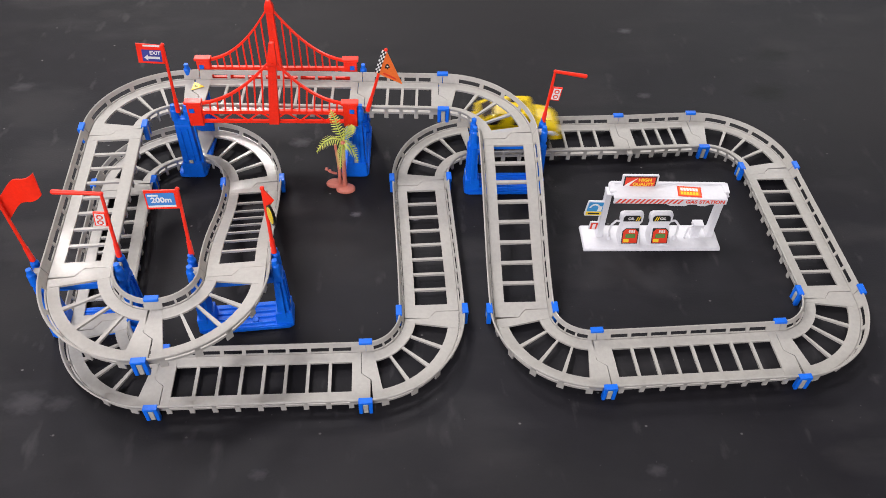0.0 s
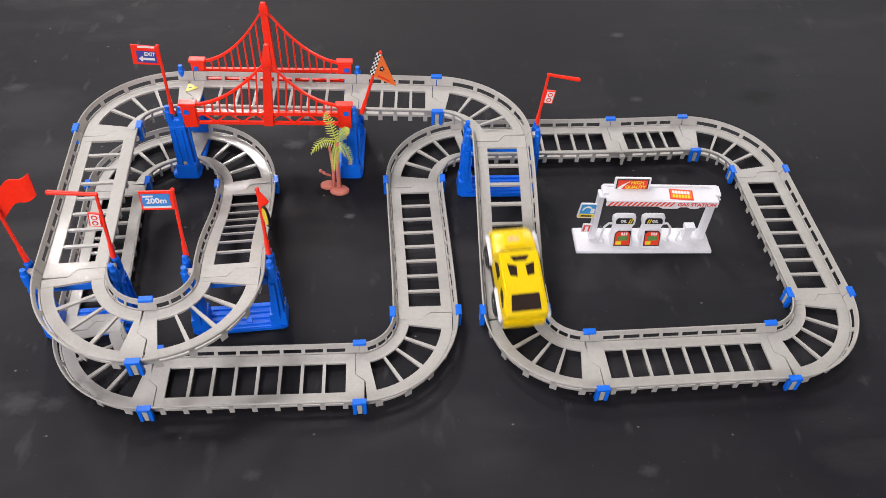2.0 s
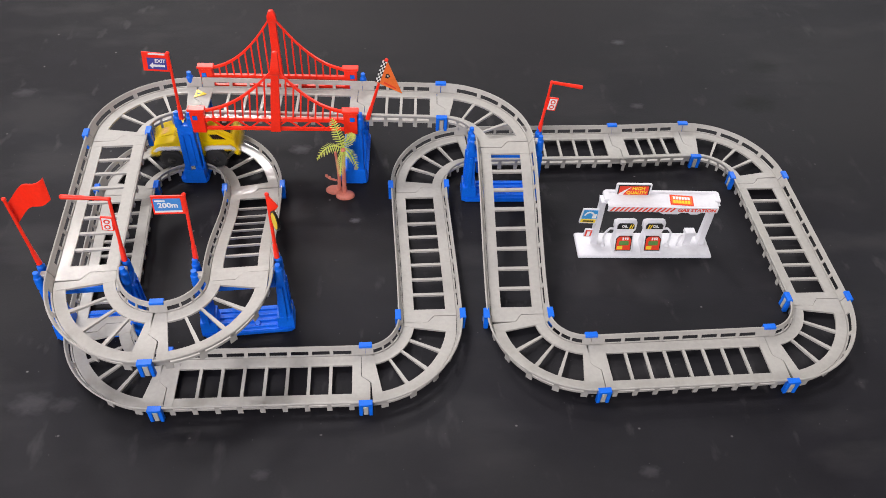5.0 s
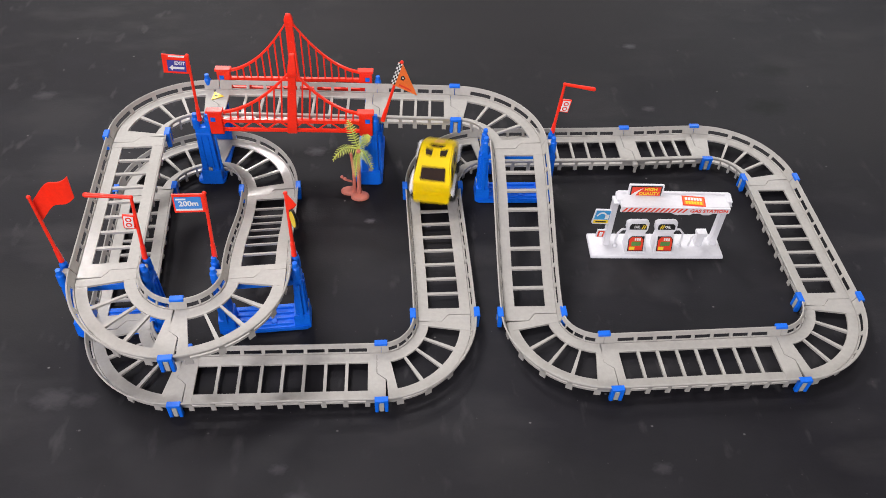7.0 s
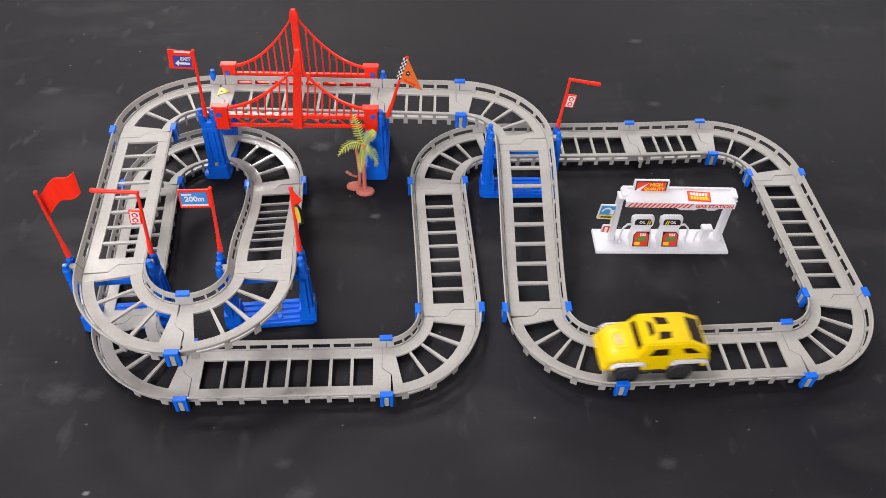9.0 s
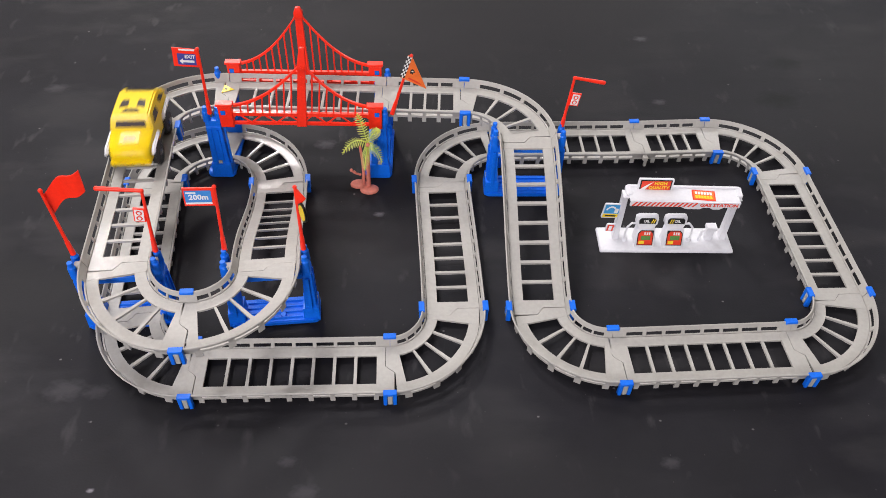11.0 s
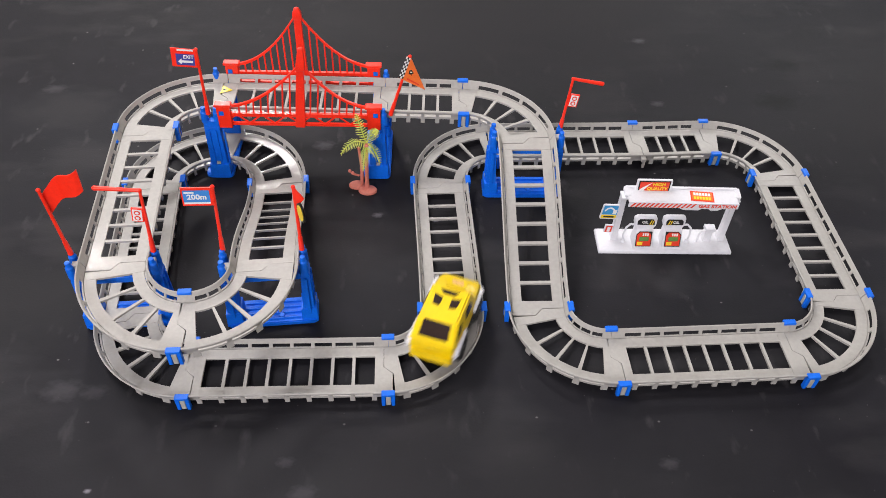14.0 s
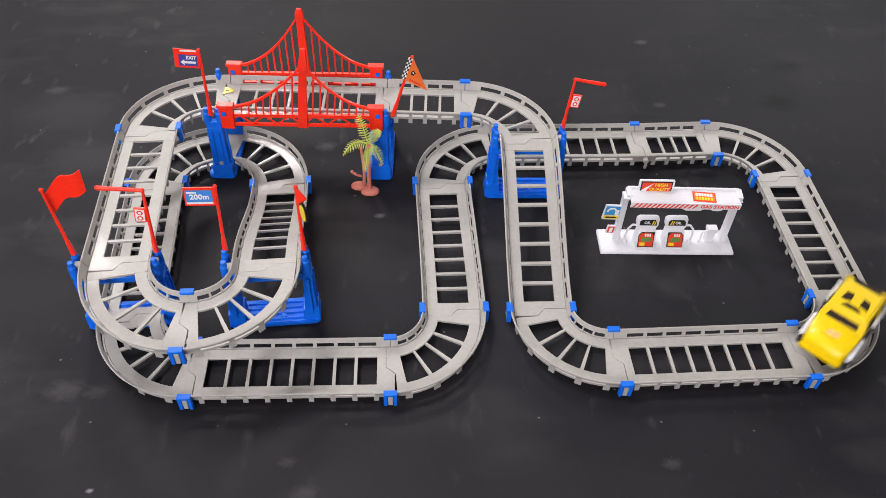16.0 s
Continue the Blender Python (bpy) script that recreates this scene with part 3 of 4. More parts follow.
def wavy_flag():
    ob = thing("flag", pose(-0.3115, 0.0890, TOP + 0.010), "plain bright red waving plastic flag on a thin red pole", "toy flag", "flags on the supports")
    pole(ob, (0, 0, 0), (-0.001, -0.003, 0.078))
    bm = bmesh.new()
    rings = []
    for k in range(17):
        u = k / 16
        x, dy = -0.0005 + 0.035 * u, 0.0030 * math.sin(u * 5.6)
        lift = 0.027 * u + 0.0026 * math.sin((u - 0.15) * 6.0)
        hgt = 0.0245 - 0.002 * u
        top, low = 0.076 + lift - 0.002, 0.076 - hgt + lift - 0.002
        rings.append([(x - 0.001, dy - 0.0006, low), (x - 0.001, dy + 0.0006, low), (x, dy + 0.0006, top), (x, dy - 0.0006, top)])
    loft(bm, rings)
    part("banner", bm, RED, ob)


def exit_flag():
    ob = thing("flag", pose(-0.2235, 0.2830, TOP + 0.012), "red plastic flag with a blue and white exit sticker", "toy flag", "flags on the supports")
    pole(ob, (0, 0, 0), (0.0035, -0.004, 0.0800))
    m = Matrix.Translation((0.0030, -0.0035, 0.0790)) @ pose(0, 0, 0, 0, 5, 8) @ UP @ Matrix.Diagonal((0.84, 0.94, 1, 1))
    plate("banner", [(-0.0275, -0.0185), (0, -0.0205), (0, 0.0005), (-0.0275, 0.0035)], 0.0012, RED, ob, m)
    plate("sticker_panel", [(-0.0225, -0.0165), (-0.0022, -0.0180), (-0.0022, -0.0048), (-0.0225, -0.0032)], 0.0003, S_NAVY, ob, m @ pose(0, 0, 0.0012), "dark blue sticker")
    mm = m @ pose(-0.0122, -0.0128, 0.0015, 0, 0, -4)
    plate("arrow", [(-0.0085, 0), (-0.0045, -0.0035), (-0.0045, -0.0013), (0.0080, -0.0013), (0.0080, 0.0013), (-0.0045, 0.0013), (-0.0045, 0.0035)], 0.0002, S_WHITE, ob, mm, "white printed arrow")
    words("EXIT", 0.0056, S_WHITE, ob, m @ pose(-0.0088, -0.0076, 0.0016, 0, 0, -4), "white printed lettering")
    plate("text_bar", rect(-0.0205, -0.0012, -0.0030, 0.0006), 0.0002, S_WHITE, ob, m @ pose(0, 0, 0.0012, 0, 0, -4))


def distance_flag():
    ob = thing("flag", pose(-0.1815, 0.0915, TOP + 0.010), "red plastic flag with a blue 200 metre distance sticker", "toy flag", "flags on the supports")
    pole(ob, (0, 0, 0), (0.0055, -0.003, 0.0780))
    m = Matrix.Translation((0.0050, -0.0032, 0.0770)) @ pose(0, 0, 0, 0, 3, 4) @ UP @ Matrix.Diagonal((0.86, 0.95, 1, 1))
    plate("banner", rect(-0.0290, -0.0195, 0.0, 0.0012), 0.0012, RED, ob, m)
    plate("sticker_panel", rect(-0.0275, -0.0150, -0.0030, -0.0015, 0.001), 0.0003, S_BLUE, ob, m @ pose(0, 0, 0.0012), "blue sticker")
    plate("sticker_band", rect(-0.0275, -0.0172, -0.0030, -0.0152), 0.0003, S_WHITE, ob, m @ pose(0, 0, 0.0012))
    words("200m", 0.0080, S_WHITE, ob, m @ pose(-0.0150, -0.0092, 0.0016), "white printed figures")
    plate("text_bar", rect(-0.0262, -0.0048, -0.0170, -0.0030), 0.0002, S_WHITE, ob, m @ pose(0, 0, 0.0015))


def oval_flag():
    ob = thing("flag", pose(-0.1125, 0.0915, TOP + 0.010), "small red plastic pennant with a golden oval badge on its pole", "toy flag", "flags on the supports")
    pole(ob, (0, 0, 0), (0.0010, -0.003, 0.0770))
    m = Matrix.Translation((0.0012, -0.003, 0.0770)) @ pose(0, 0, 0, 0, 0, -60) @ UP
    plate("banner", [(0, 0.001), (0, -0.023), (0.0082, -0.0110)], 0.0012, RED, ob, Matrix.Translation((0.0012, -0.003, 0.0770)) @ pose(0, 0, 0, 0, 0, -14) @ UP)
    out = [(0.0120 + 0.0070 * math.cos(a), -0.0190 + 0.0098 * math.sin(a)) for a in np.linspace(0, 2 * math.pi, 24, endpoint=False)]
    inn = [(0.0120 + 0.0054 * math.cos(a), -0.0190 + 0.0082 * math.sin(a)) for a in np.linspace(0, 2 * math.pi, 24, endpoint=False)]
    for z, zz in ((0.0012, 0.0016), (-0.0004, -0.0008)):
        plate("badge_rim", out, 0.0004, INK, ob, m @ pose(0, 0, z), "black badge rim")
        plate("badge", inn, 0.0004, S_YELLOW, ob, m @ pose(0, 0, zz), "golden oval badge")


def chequered_flag():
    ob = thing("flag", pose(-0.0345, 0.2830, TOP + 0.010), "orange triangular flag with a black and white chequered edge", "toy flag", "flags on the supports")
    pole(ob, (0, 0, 0), (0.0205, -0.004, 0.0740))
    m = Matrix.Translation((0.0200, -0.004, 0.0735)) @ pose(0, 0, 0, 0, 18, 0) @ UP @ Matrix.Diagonal((0.86, 0.92, 1, 1))
    plate("banner", [(-0.0035, 0.0), (0.0016, 0.0), (0.0310, -0.0345), (-0.0035, -0.0285)], 0.0010, S_ORANGE, ob, m)
    for r in range(10):
        for c in range(3):
            x, y = -0.0038 + 0.0018 * c, -0.0028 * r - 0.0028
            plate("check", rect(x, y, x + 0.0018, y + 0.0028), 0.0003, INK if (r + c) % 2 else S_WHITE, ob, m @ pose(0, 0, 0.0010))
    plate("printed_figure", [(0.0052, -0.0158), (0.0074, -0.0142), (0.0094, -0.0160), (0.0112, -0.0176), (0.0092, -0.0188), (0.0096, -0.0212), (0.0074, -0.0198), (0.0058, -0.0206)], 0.0003, INK, ob, m @ pose(0, 0, 0.0010), "dark printed figure")
    plate("printed_spot", rect(0.0066, -0.0178, 0.0088, -0.0164, 0.0006), 0.0002, S_WHITE, ob, m @ pose(0, 0, 0.0013), "white printed spot")
    plate("printed_band", [(0.0060, -0.0256), (0.0215, -0.0292), (0.0228, -0.0310), (0.0060, -0.0276)], 0.0003, S_RED, ob, m @ pose(0, 0, 0.0010), "red printed band")


wavy_flag()
exit_flag()
distance_flag()
oval_flag()
chequered_flag()


# ---- filling station ----
def gas_station():
    ob = thing("toy_gas_station", pose(0.2500, 0.1745, 0, 0, 0, -1.6), "white plastic toy filling station with printed stickers on the black floor", "toy gas station")
    bm = bmesh.new()
    loft(bm, [[(x * k, y * k2, z) for x, y in ((-0.0705, -0.0165), (0.0690, -0.0165), (0.0690, 0.0170), (-0.0705, 0.0170))]
              for k, k2, z in ((1, 1, 0), (0.995, 0.98, 0.0034), (0.985, 0.93, 0.0044))])
    rounded(bm, 0.0005, 1)
    part("base_plate", bm, WHITE, ob)
    for x, top in ((-0.0525, 0.0670), (0.0605, 0.0640)):
        bm = bmesh.new()
        loft(bm, [[(x + dx * w, 0.004 + dy * d + off, z) for dx, dy in ((-1, -1), (1, -1), (1, 1), (-1, 1))]
                  for w, d, off, z in ((0.0036, 0.0048, 0, 0.004), (0.0030, 0.0042, 0, 0.012), (0.0028, 0.0040, 0, top - 0.006), (0.0036, 0.0060, -0.002, top))])
        rounded(bm, 0.0005, 1)
        part("post", bm, WHITE, ob)
    roof = pose(0.0050, 0.0020, 0.0675, 8, 0.9, 0)
    bm = bmesh.new()
    add_box(bm, (0, -0.001, 0), (0.110, 0.0195, 0.0026), roof)
    add_box(bm, (0.0, 0.0072, 0.0012), (0.113, 0.0030, 0.0036), roof)
    add_box(bm, (-0.0550, 0.002, 0.0), (0.0060, 0.012, 0.0050), roof)
    add_box(bm, (0.0555, 0.002, 0.0), (0.0060, 0.012, 0.0050), roof)
    rounded(bm, 0.0006, 2)
    part("roof", bm, WHITE, ob)
    front = roof @ pose(0, -0.0104, 0.0013, -8) @ UP @ Matrix.Diagonal((0.98, 0.92, 1, 1))
    bm = bmesh.new()
    add_plate(bm, [(-0.056, -0.0072), (-0.004, -0.0072), (0.001, -0.0100), (0.016, -0.0100), (0.019, -0.0078), (0.026, -0.0078), (0.029, -0.0100), (0.036, -0.0100), (0.040, -0.0074), (0.056, -0.0074), (0.056, 0), (-0.056, 0)], 0.0016, front)
    fascia = part("fascia", bm, WHITE, ob)
    n = 14
    for k in range(n):
        x = -0.0545 + 0.0047 * k
        plate("stripe", [(x, -0.0068), (x + 0.0022, -0.0068), (x + 0.0060, -0.0008), (x + 0.0038, -0.0008)], 0.0002, S_RED, fascia, front @ pose(0, 0, 0.0016))
    words("GAS STATION", 0.0062, S_RED, fascia, front @ pose(0.0345, -0.0040, 0.0018), "red printed lettering")
    # sticker on the roof
    m = roof @ pose(0.0190, -0.0030, 0.0014, 0, 0, -4)
    plate("roof_sticker", rect(-0.0115, -0.0062, 0.0115, 0.0062), 0.0003, S_RED, ob, m, "red and yellow sticker")
    plate("sticker_panel", rect(-0.0102, -0.0050, 0.0102, 0.0050), 0.0002, S_ORANGE, ob, m @ pose(0, 0, 0.0003))
    for y, ink in ((-0.0024, S_YELLOW), (0.0024, S_WHITE)):
        for k in range(6):
            plate("text_bar", rect(-0.0086 + k * 0.0029, y - 0.0017, -0.0064 + k * 0.0029, y + 0.0017), 0.0002, ink, ob, m @ pose(0, 0, 0.0005))
    # sign standing on the roof
    m = pose(-0.0235, 0.0075, 0.0665, 0, 0.5, 0) @ pose(0, 0, 0, -6) @ UP @ Matrix.Diagonal((0.88, 0.84, 1, 1))
    plate("roof_sign", rect(-0.0205, 0, 0.0195, 0.0185, 0.0012), 0.0022, WHITE, ob, m)
    plate("sign_border", rect(-0.0184, 0.0016, 0.0174, 0.0171), 0.0003, INK, ob, m @ pose(0, 0, 0.0022))
    plate("sign_face", rect(-0.0170, 0.0029, 0.0160, 0.0158), 0.0003, S_RED, ob, m @ pose(0, 0, 0.0024), "red sign face")
    road = [(-0.0150 + 0.0115 * u + 0.0028 * (1 - u) * s, 0.0032 + 0.0118 * (u ** 0.75)) for s, us in ((-1, np.linspace(0, 1, 8)), (1, np.linspace(1, 0, 8))) for u in us]
    plate("printed_road", road, 0.0002, S_WHITE, ob, m @ pose(0, 0, 0.0027), "white printed curve")
    words("HIGH", 0.0060, S_YELLOW, ob, m @ pose(0.0046, 0.0124, 0.0029), "yellow printed lettering")
    words("QUALITY", 0.0056, S_YELLOW, ob, m @ pose(0.0032, 0.0064, 0.0029), "yellow printed lettering")
    # signs beside the left post
    m = pose(-0.0640, 0.0030, 0.0350, 0, 6, 4) @ UP @ Matrix.Diagonal((0.80, 1, 1, 1))
    plate("blue_sign", rect(-0.0110, -0.0015, 0.0110, 0.0180, 0.0012), 0.0018, WHITE, ob, m)
    plate("sign_face", rect(-0.0098, 0.0050, 0.0098, 0.0168), 0.0003, S_SKY, ob, m @ pose(0, 0, 0.0018), "light blue sign face")
    plate("sign_band", rect(-0.0098, -0.0002, 0.0098, 0.0042), 0.0003, S_YELLOW, ob, m @ pose(0, 0, 0.0018), "yellow band")
    arc = [(-0.0010 + r * math.cos(a), 0.0080 + r * math.sin(a)) for r, aa in ((0.0072, np.linspace(0.4, 2.9, 10)), (0.0052, np.linspace(2.9, 0.4, 10))) for a in aa]
    plate("printed_receiver", arc, 0.0002, S_WHITE, ob, m @ pose(0, 0, 0.0021), "white printed handset")
    plate("text_bar", rect(-0.0070, 0.0010, 0.0070, 0.0028), 0.0002, INK, ob, m @ pose(0, 0, 0.0021))
    plate("text_bar", rect(0.0035, 0.0060, 0.0085, 0.0120), 0.0002, S_WHITE, ob, m @ pose(0, 0, 0.0021))
    bm = bmesh.new()
    add_box(bm, (-0.0550, 0.0025, 0.0475), (0.006, 0.0018, 0.004))
    add_box(bm, (-0.0560, 0.0025, 0.0205), (0.006, 0.0018, 0.004))
    part("bracket", bm, WHITE, ob)
    m = pose(-0.0610, 0.0020, 0.0145, 0, 5, 3) @ UP @ Matrix.Diagonal((0.8, 0.85, 1, 1))
    plate("small_sign", rect(-0.0055, 0, 0.0055, 0.0125, 0.0008), 0.0016, WHITE, ob, m)
    plate("sign_face", rect(-0.0042, 0.0012, 0.0042, 0.0112), 0.0003, S_RED, ob, m @ pose(0, 0, 0.0016), "red sign face")
    plate("text_bar", rect(-0.0020, 0.0020, 0.0020, 0.0095), 0.0002, S_WHITE, ob, m @ pose(0, 0, 0.0019))
    # two pumps
    for x, s in ((-0.0245, -1), (0.0050, 1)):
        bm = bmesh.new()
        loft(bm, [[(x + dx, y, z) for dx, y in ((-w, y0), (w, y0), (w, y1), (-w, y1))]
                  for w, y0, y1, z in ((0.0102, -0.0125, 0.004, 0.004), (0.0102, -0.0125, 0.004, 0.008), (0.0092, -0.0065, 0.004, 0.0240), (0.0086, -0.0040, 0.004, 0.0250), (0.0112, -0.0028, 0.004, 0.0285), (0.0116, -0.0012, 0.004, 0.0365), (0.0088, 0.0000, 0.003, 0.0395))])
        rounded(bm, 0.0006, 1)
        pump = part("fuel_pump", bm, WHITE, ob)
        tilt = math.degrees(math.atan2(0.016, 0.006))
        m = Matrix.Translation((x + s * 0.0004, -0.0097, 0.0157)) @ pose(0, 0, 0, tilt, 0, 0) @ Matrix.Diagonal((0.86, 1, 1, 1))
        plate("sticker_border", [(-0.0095, -0.0085), (0.0095, -0.0085), (0.0095, 0.005 if s > 0 else 0.0085), (0.0060 if s > 0 else 0.0095, 0.0085), (-0.0060 if s < 0 else -0.0095, 0.0085), (-0.0095, 0.005 if s < 0 else 0.0085)], 0.0003, INK, pump, m)
        plate("sticker_panel", [(-0.0085, -0.0075), (0.0085, -0.0075), (0.0085, 0.0046), (0.0056, 0.0076), (-0.0056, 0.0076), (-0.0085, 0.0046)], 0.0002, S_RED, pump, m @ pose(0, 0, 0.0003), "red price sticker")
        plate("sticker_picture", rect(-0.0055, -0.0022, 0.0060, 0.0026, 0.001), 0.0002, S_GREEN, pump, m @ pose(0, 0, 0.0005), "green printed picture")
        plate("sticker_band", rect(-0.0075, -0.0068, -0.0010, -0.0032), 0.0002, S_YELLOW, pump, m @ pose(0, 0, 0.0005))
        for bx in (-0.0020, 0.0008, 0.0034):
            plate("text_bar", rect(bx, 0.0036, bx + 0.0018, 0.0066), 0.0002, S_WHITE, pump, m @ pose(0, 0, 0.0005))
        m = Matrix.Translation((x, -0.0028, 0.0332)) @ pose(0, 0, 0, 74, 0, 0)
        plate("pump_head_sticker", [(-0.0088, -0.0030), (0.0088, -0.0030), (0.0088, 0.0012), (0.0068, 0.0034), (-0.0068, 0.0034), (-0.0088, 0.0012)], 0.0003, INK, pump, m, "black sticker")
        for k in range(2):
            bx = (-0.0070 if s > 0 else 0.0035) + k * 0.0022
            plate("chevron", [(bx, -0.0024), (bx + 0.0010, -0.0024), (bx + 0.0026, 0.0022), (bx + 0.0016, 0.0022)], 0.0002, S_YELLOW, pump, m @ pose(0, 0, 0.0003))
        words("OIL", 0.0040, S_WHITE, pump, m @ pose(-0.0012 * s * -1, 0, 0.0004), "white printed lettering")
        bm = bmesh.new()
        pts = [Vector((x + s * 0.0095, 0.000, 0.0270)), Vector((x + s * 0.0150, -0.001, 0.0285)), Vector((x + s * 0.0190, -0.002, 0.0240)), Vector((x + s * 0.0200, -0.002, 0.0150)), Vector((x + s * 0.0190, -0.002, 0.0045))]
        for p, q in zip(pts, pts[1:]):
            add_cyl(bm, p, q, 0.0011, n=8)
        add_cyl(bm, pts[-1], pts[-1] + Vector((0, 0, 0.004)), 0.0028, 0.0020, n=10)
        part("hose", bm, WHITE, pump)
    # small bin by the right post
    bm = bmesh.new()
    add_box(bm, (0.0450, 0.002, 0.0120), (0.0080, 0.0075, 0.016))
    add_box(bm, (0.0450, 0.001, 0.0215), (0.0105, 0.0085, 0.0045))
    add_cyl(bm, (0.0405, 0.0, 0.020), (0.0355, -0.001, 0.018), 0.0010, n=8)
    add_cyl(bm, (0.0355, -0.001, 0.018), (0.0345, -0.002, 0.0044), 0.0012, n=8)
    rounded(bm, 0.0005, 1)
    part("bin", bm, WHITE, ob)


gas_station()


# ---- palm tree ----
def palm():
    ob = thing("toy_palm_tree", pose(-0.0620, 0.2610, 0), "small plastic palm with green fronds and a terracotta foot", "toy palm tree")
    bm = bmesh.new()
    for cx, cy, rx, ry in ((-0.0110, 0.0056, 0.0094, 0.0064), (0.0006, -0.0030, 0.0102, 0.0072)):
        prof = [(0, 1), (0.0022, 1.0), (0.0034, 0.9), (0.0040, 0.7)]
        loft(bm, [[(cx + rx * k * math.cos(a), cy + ry * k * math.sin(a), z) for a in np.linspace(0, 2 * math.pi, 20, endpoint=False)] for z, k in prof])
    part("foot", bm, TRUNK, ob)

    def stem(name, pts, r0, r1):
        bm = bmesh.new()
        rings = []
        for i, p in enumerate(pts):
            k = i / (len(pts) - 1)
            r = (r0 + (r1 - r0) * k) * (1.0 + 0.12 * (i % 2))
            rings.append([(p[0] + r * math.cos(a), p[1] + r * math.sin(a), p[2]) for a in np.linspace(0, 2 * math.pi, 9, endpoint=False)])
        loft(bm, rings)
        return part(name, bm, TRUNK, ob)

    stem("trunk", [(0.000 + 0.0015 * (k / 12) ** 1.5, 0, 0.003 + 0.061 * k / 12) for k in range(13)], 0.0023, 0.0017)
    stem("side_trunk", [(-0.0062 + 0.0012 * math.sin(k / 3), 0.004, 0.003 + 0.054 * k / 12) for k in range(13)], 0.0020, 0.0013)
    bm = bmesh.new()
    add_cyl(bm, (-0.0085, 0.004, 0.017), (-0.0145, 0.002, 0.021), 0.0012, n=8)
    add_cyl(bm, (-0.0145, 0.002, 0.021), (-0.0175, 0.001, 0.025), 0.0010, n=8)
    for c in ((-0.0180, 0.001, 0.0262), (-0.0150, 0.001, 0.0235)):
        g = bmesh.ops.create_icosphere(bm, subdivisions=2, radius=0.0019)
        bmesh.ops.translate(bm, vec=c, verts=g["verts"])
    part("fruit_stalk", bm, TRUNK, ob)
    crown = Vector((0.0015, 0, 0.0640))
    bm = bmesh.new()
    g = bmesh.ops.create_icosphere(bm, subdivisions=2, radius=0.0027)
    bmesh.ops.translate(bm, vec=crown + Vector((0, -0.0012, -0.0006)), verts=g["verts"])
    part("crown_knob", bm, TRUNK, ob)
    rnd = random.Random(4)
    tips = [((-0.0110, 0.000, 0.043), 0.002), ((0.0155, -0.001, 0.022), 0.005), ((-0.0330, -0.004, -0.010), 0.012), ((0.0175, -0.006, -0.022), 0.009),
            ((-0.0045, -0.0160, -0.0240), 0.005)]
    for tip, arch in tips:
        tip = Vector((tip[0] * 0.80, tip[1], tip[2] * 0.90))
        n = 13
        side = tip.cross(Vector((0, -0.75, 0.66))).normalized()
        bm = bmesh.new()
        pts = [crown + tip * (k / n) + Vector((0, 0, arch * 4 * (k / n) * (1 - k / n) * 0.8)) for k in range(n + 1)]
        for p, q in zip(pts, pts[1:]):
            add_cyl(bm, p, q, 0.0007, 0.0006, n=5)
        for k in range(1, n + 1):
            d = (pts[k] - pts[k - 1]).normalized()
            length = 0.0072 * (math.sin(math.pi * (0.16 + 0.80 * k / n)) ** 0.7)
            for sgn in (-1, 1):
                ln = length * rnd.uniform(0.85, 1.1)
                a = pts[k]
                b = a + (side * sgn * 0.86 + d * 0.62).normalized() * ln + Vector((0, 0, -0.30 * ln))
                w = d * 0.00058
                mid = a.lerp(b, 0.5)
                nrm = side.cross(d).normalized() * 0.0003
                vs = [bm.verts.new(p) for p in (a - w * 0.6 + nrm, mid - w + nrm, b + nrm, mid + w + nrm, a + w * 0.6 + nrm, a - w * 0.6 - nrm, mid - w - nrm, b - nrm, mid + w - nrm, a + w * 0.6 - nrm)]
                bm.faces.new(vs[:5])
                bm.faces.new(vs[5:][::-1])
                for i in range(5):
                    bm.faces.new((vs[i], vs[5 + i], vs[5 + (i + 1) % 5], vs[(i + 1) % 5]))
        bmesh.ops.recalc_face_normals(bm, faces=bm.faces)
        part("frond", bm, LEAF, ob)


palm()


# ---- the yellow car ----
WHEEL_R = 0.0122
RIDE = 0.0055
WHEEL_X = (-0.0225, 0.0250)


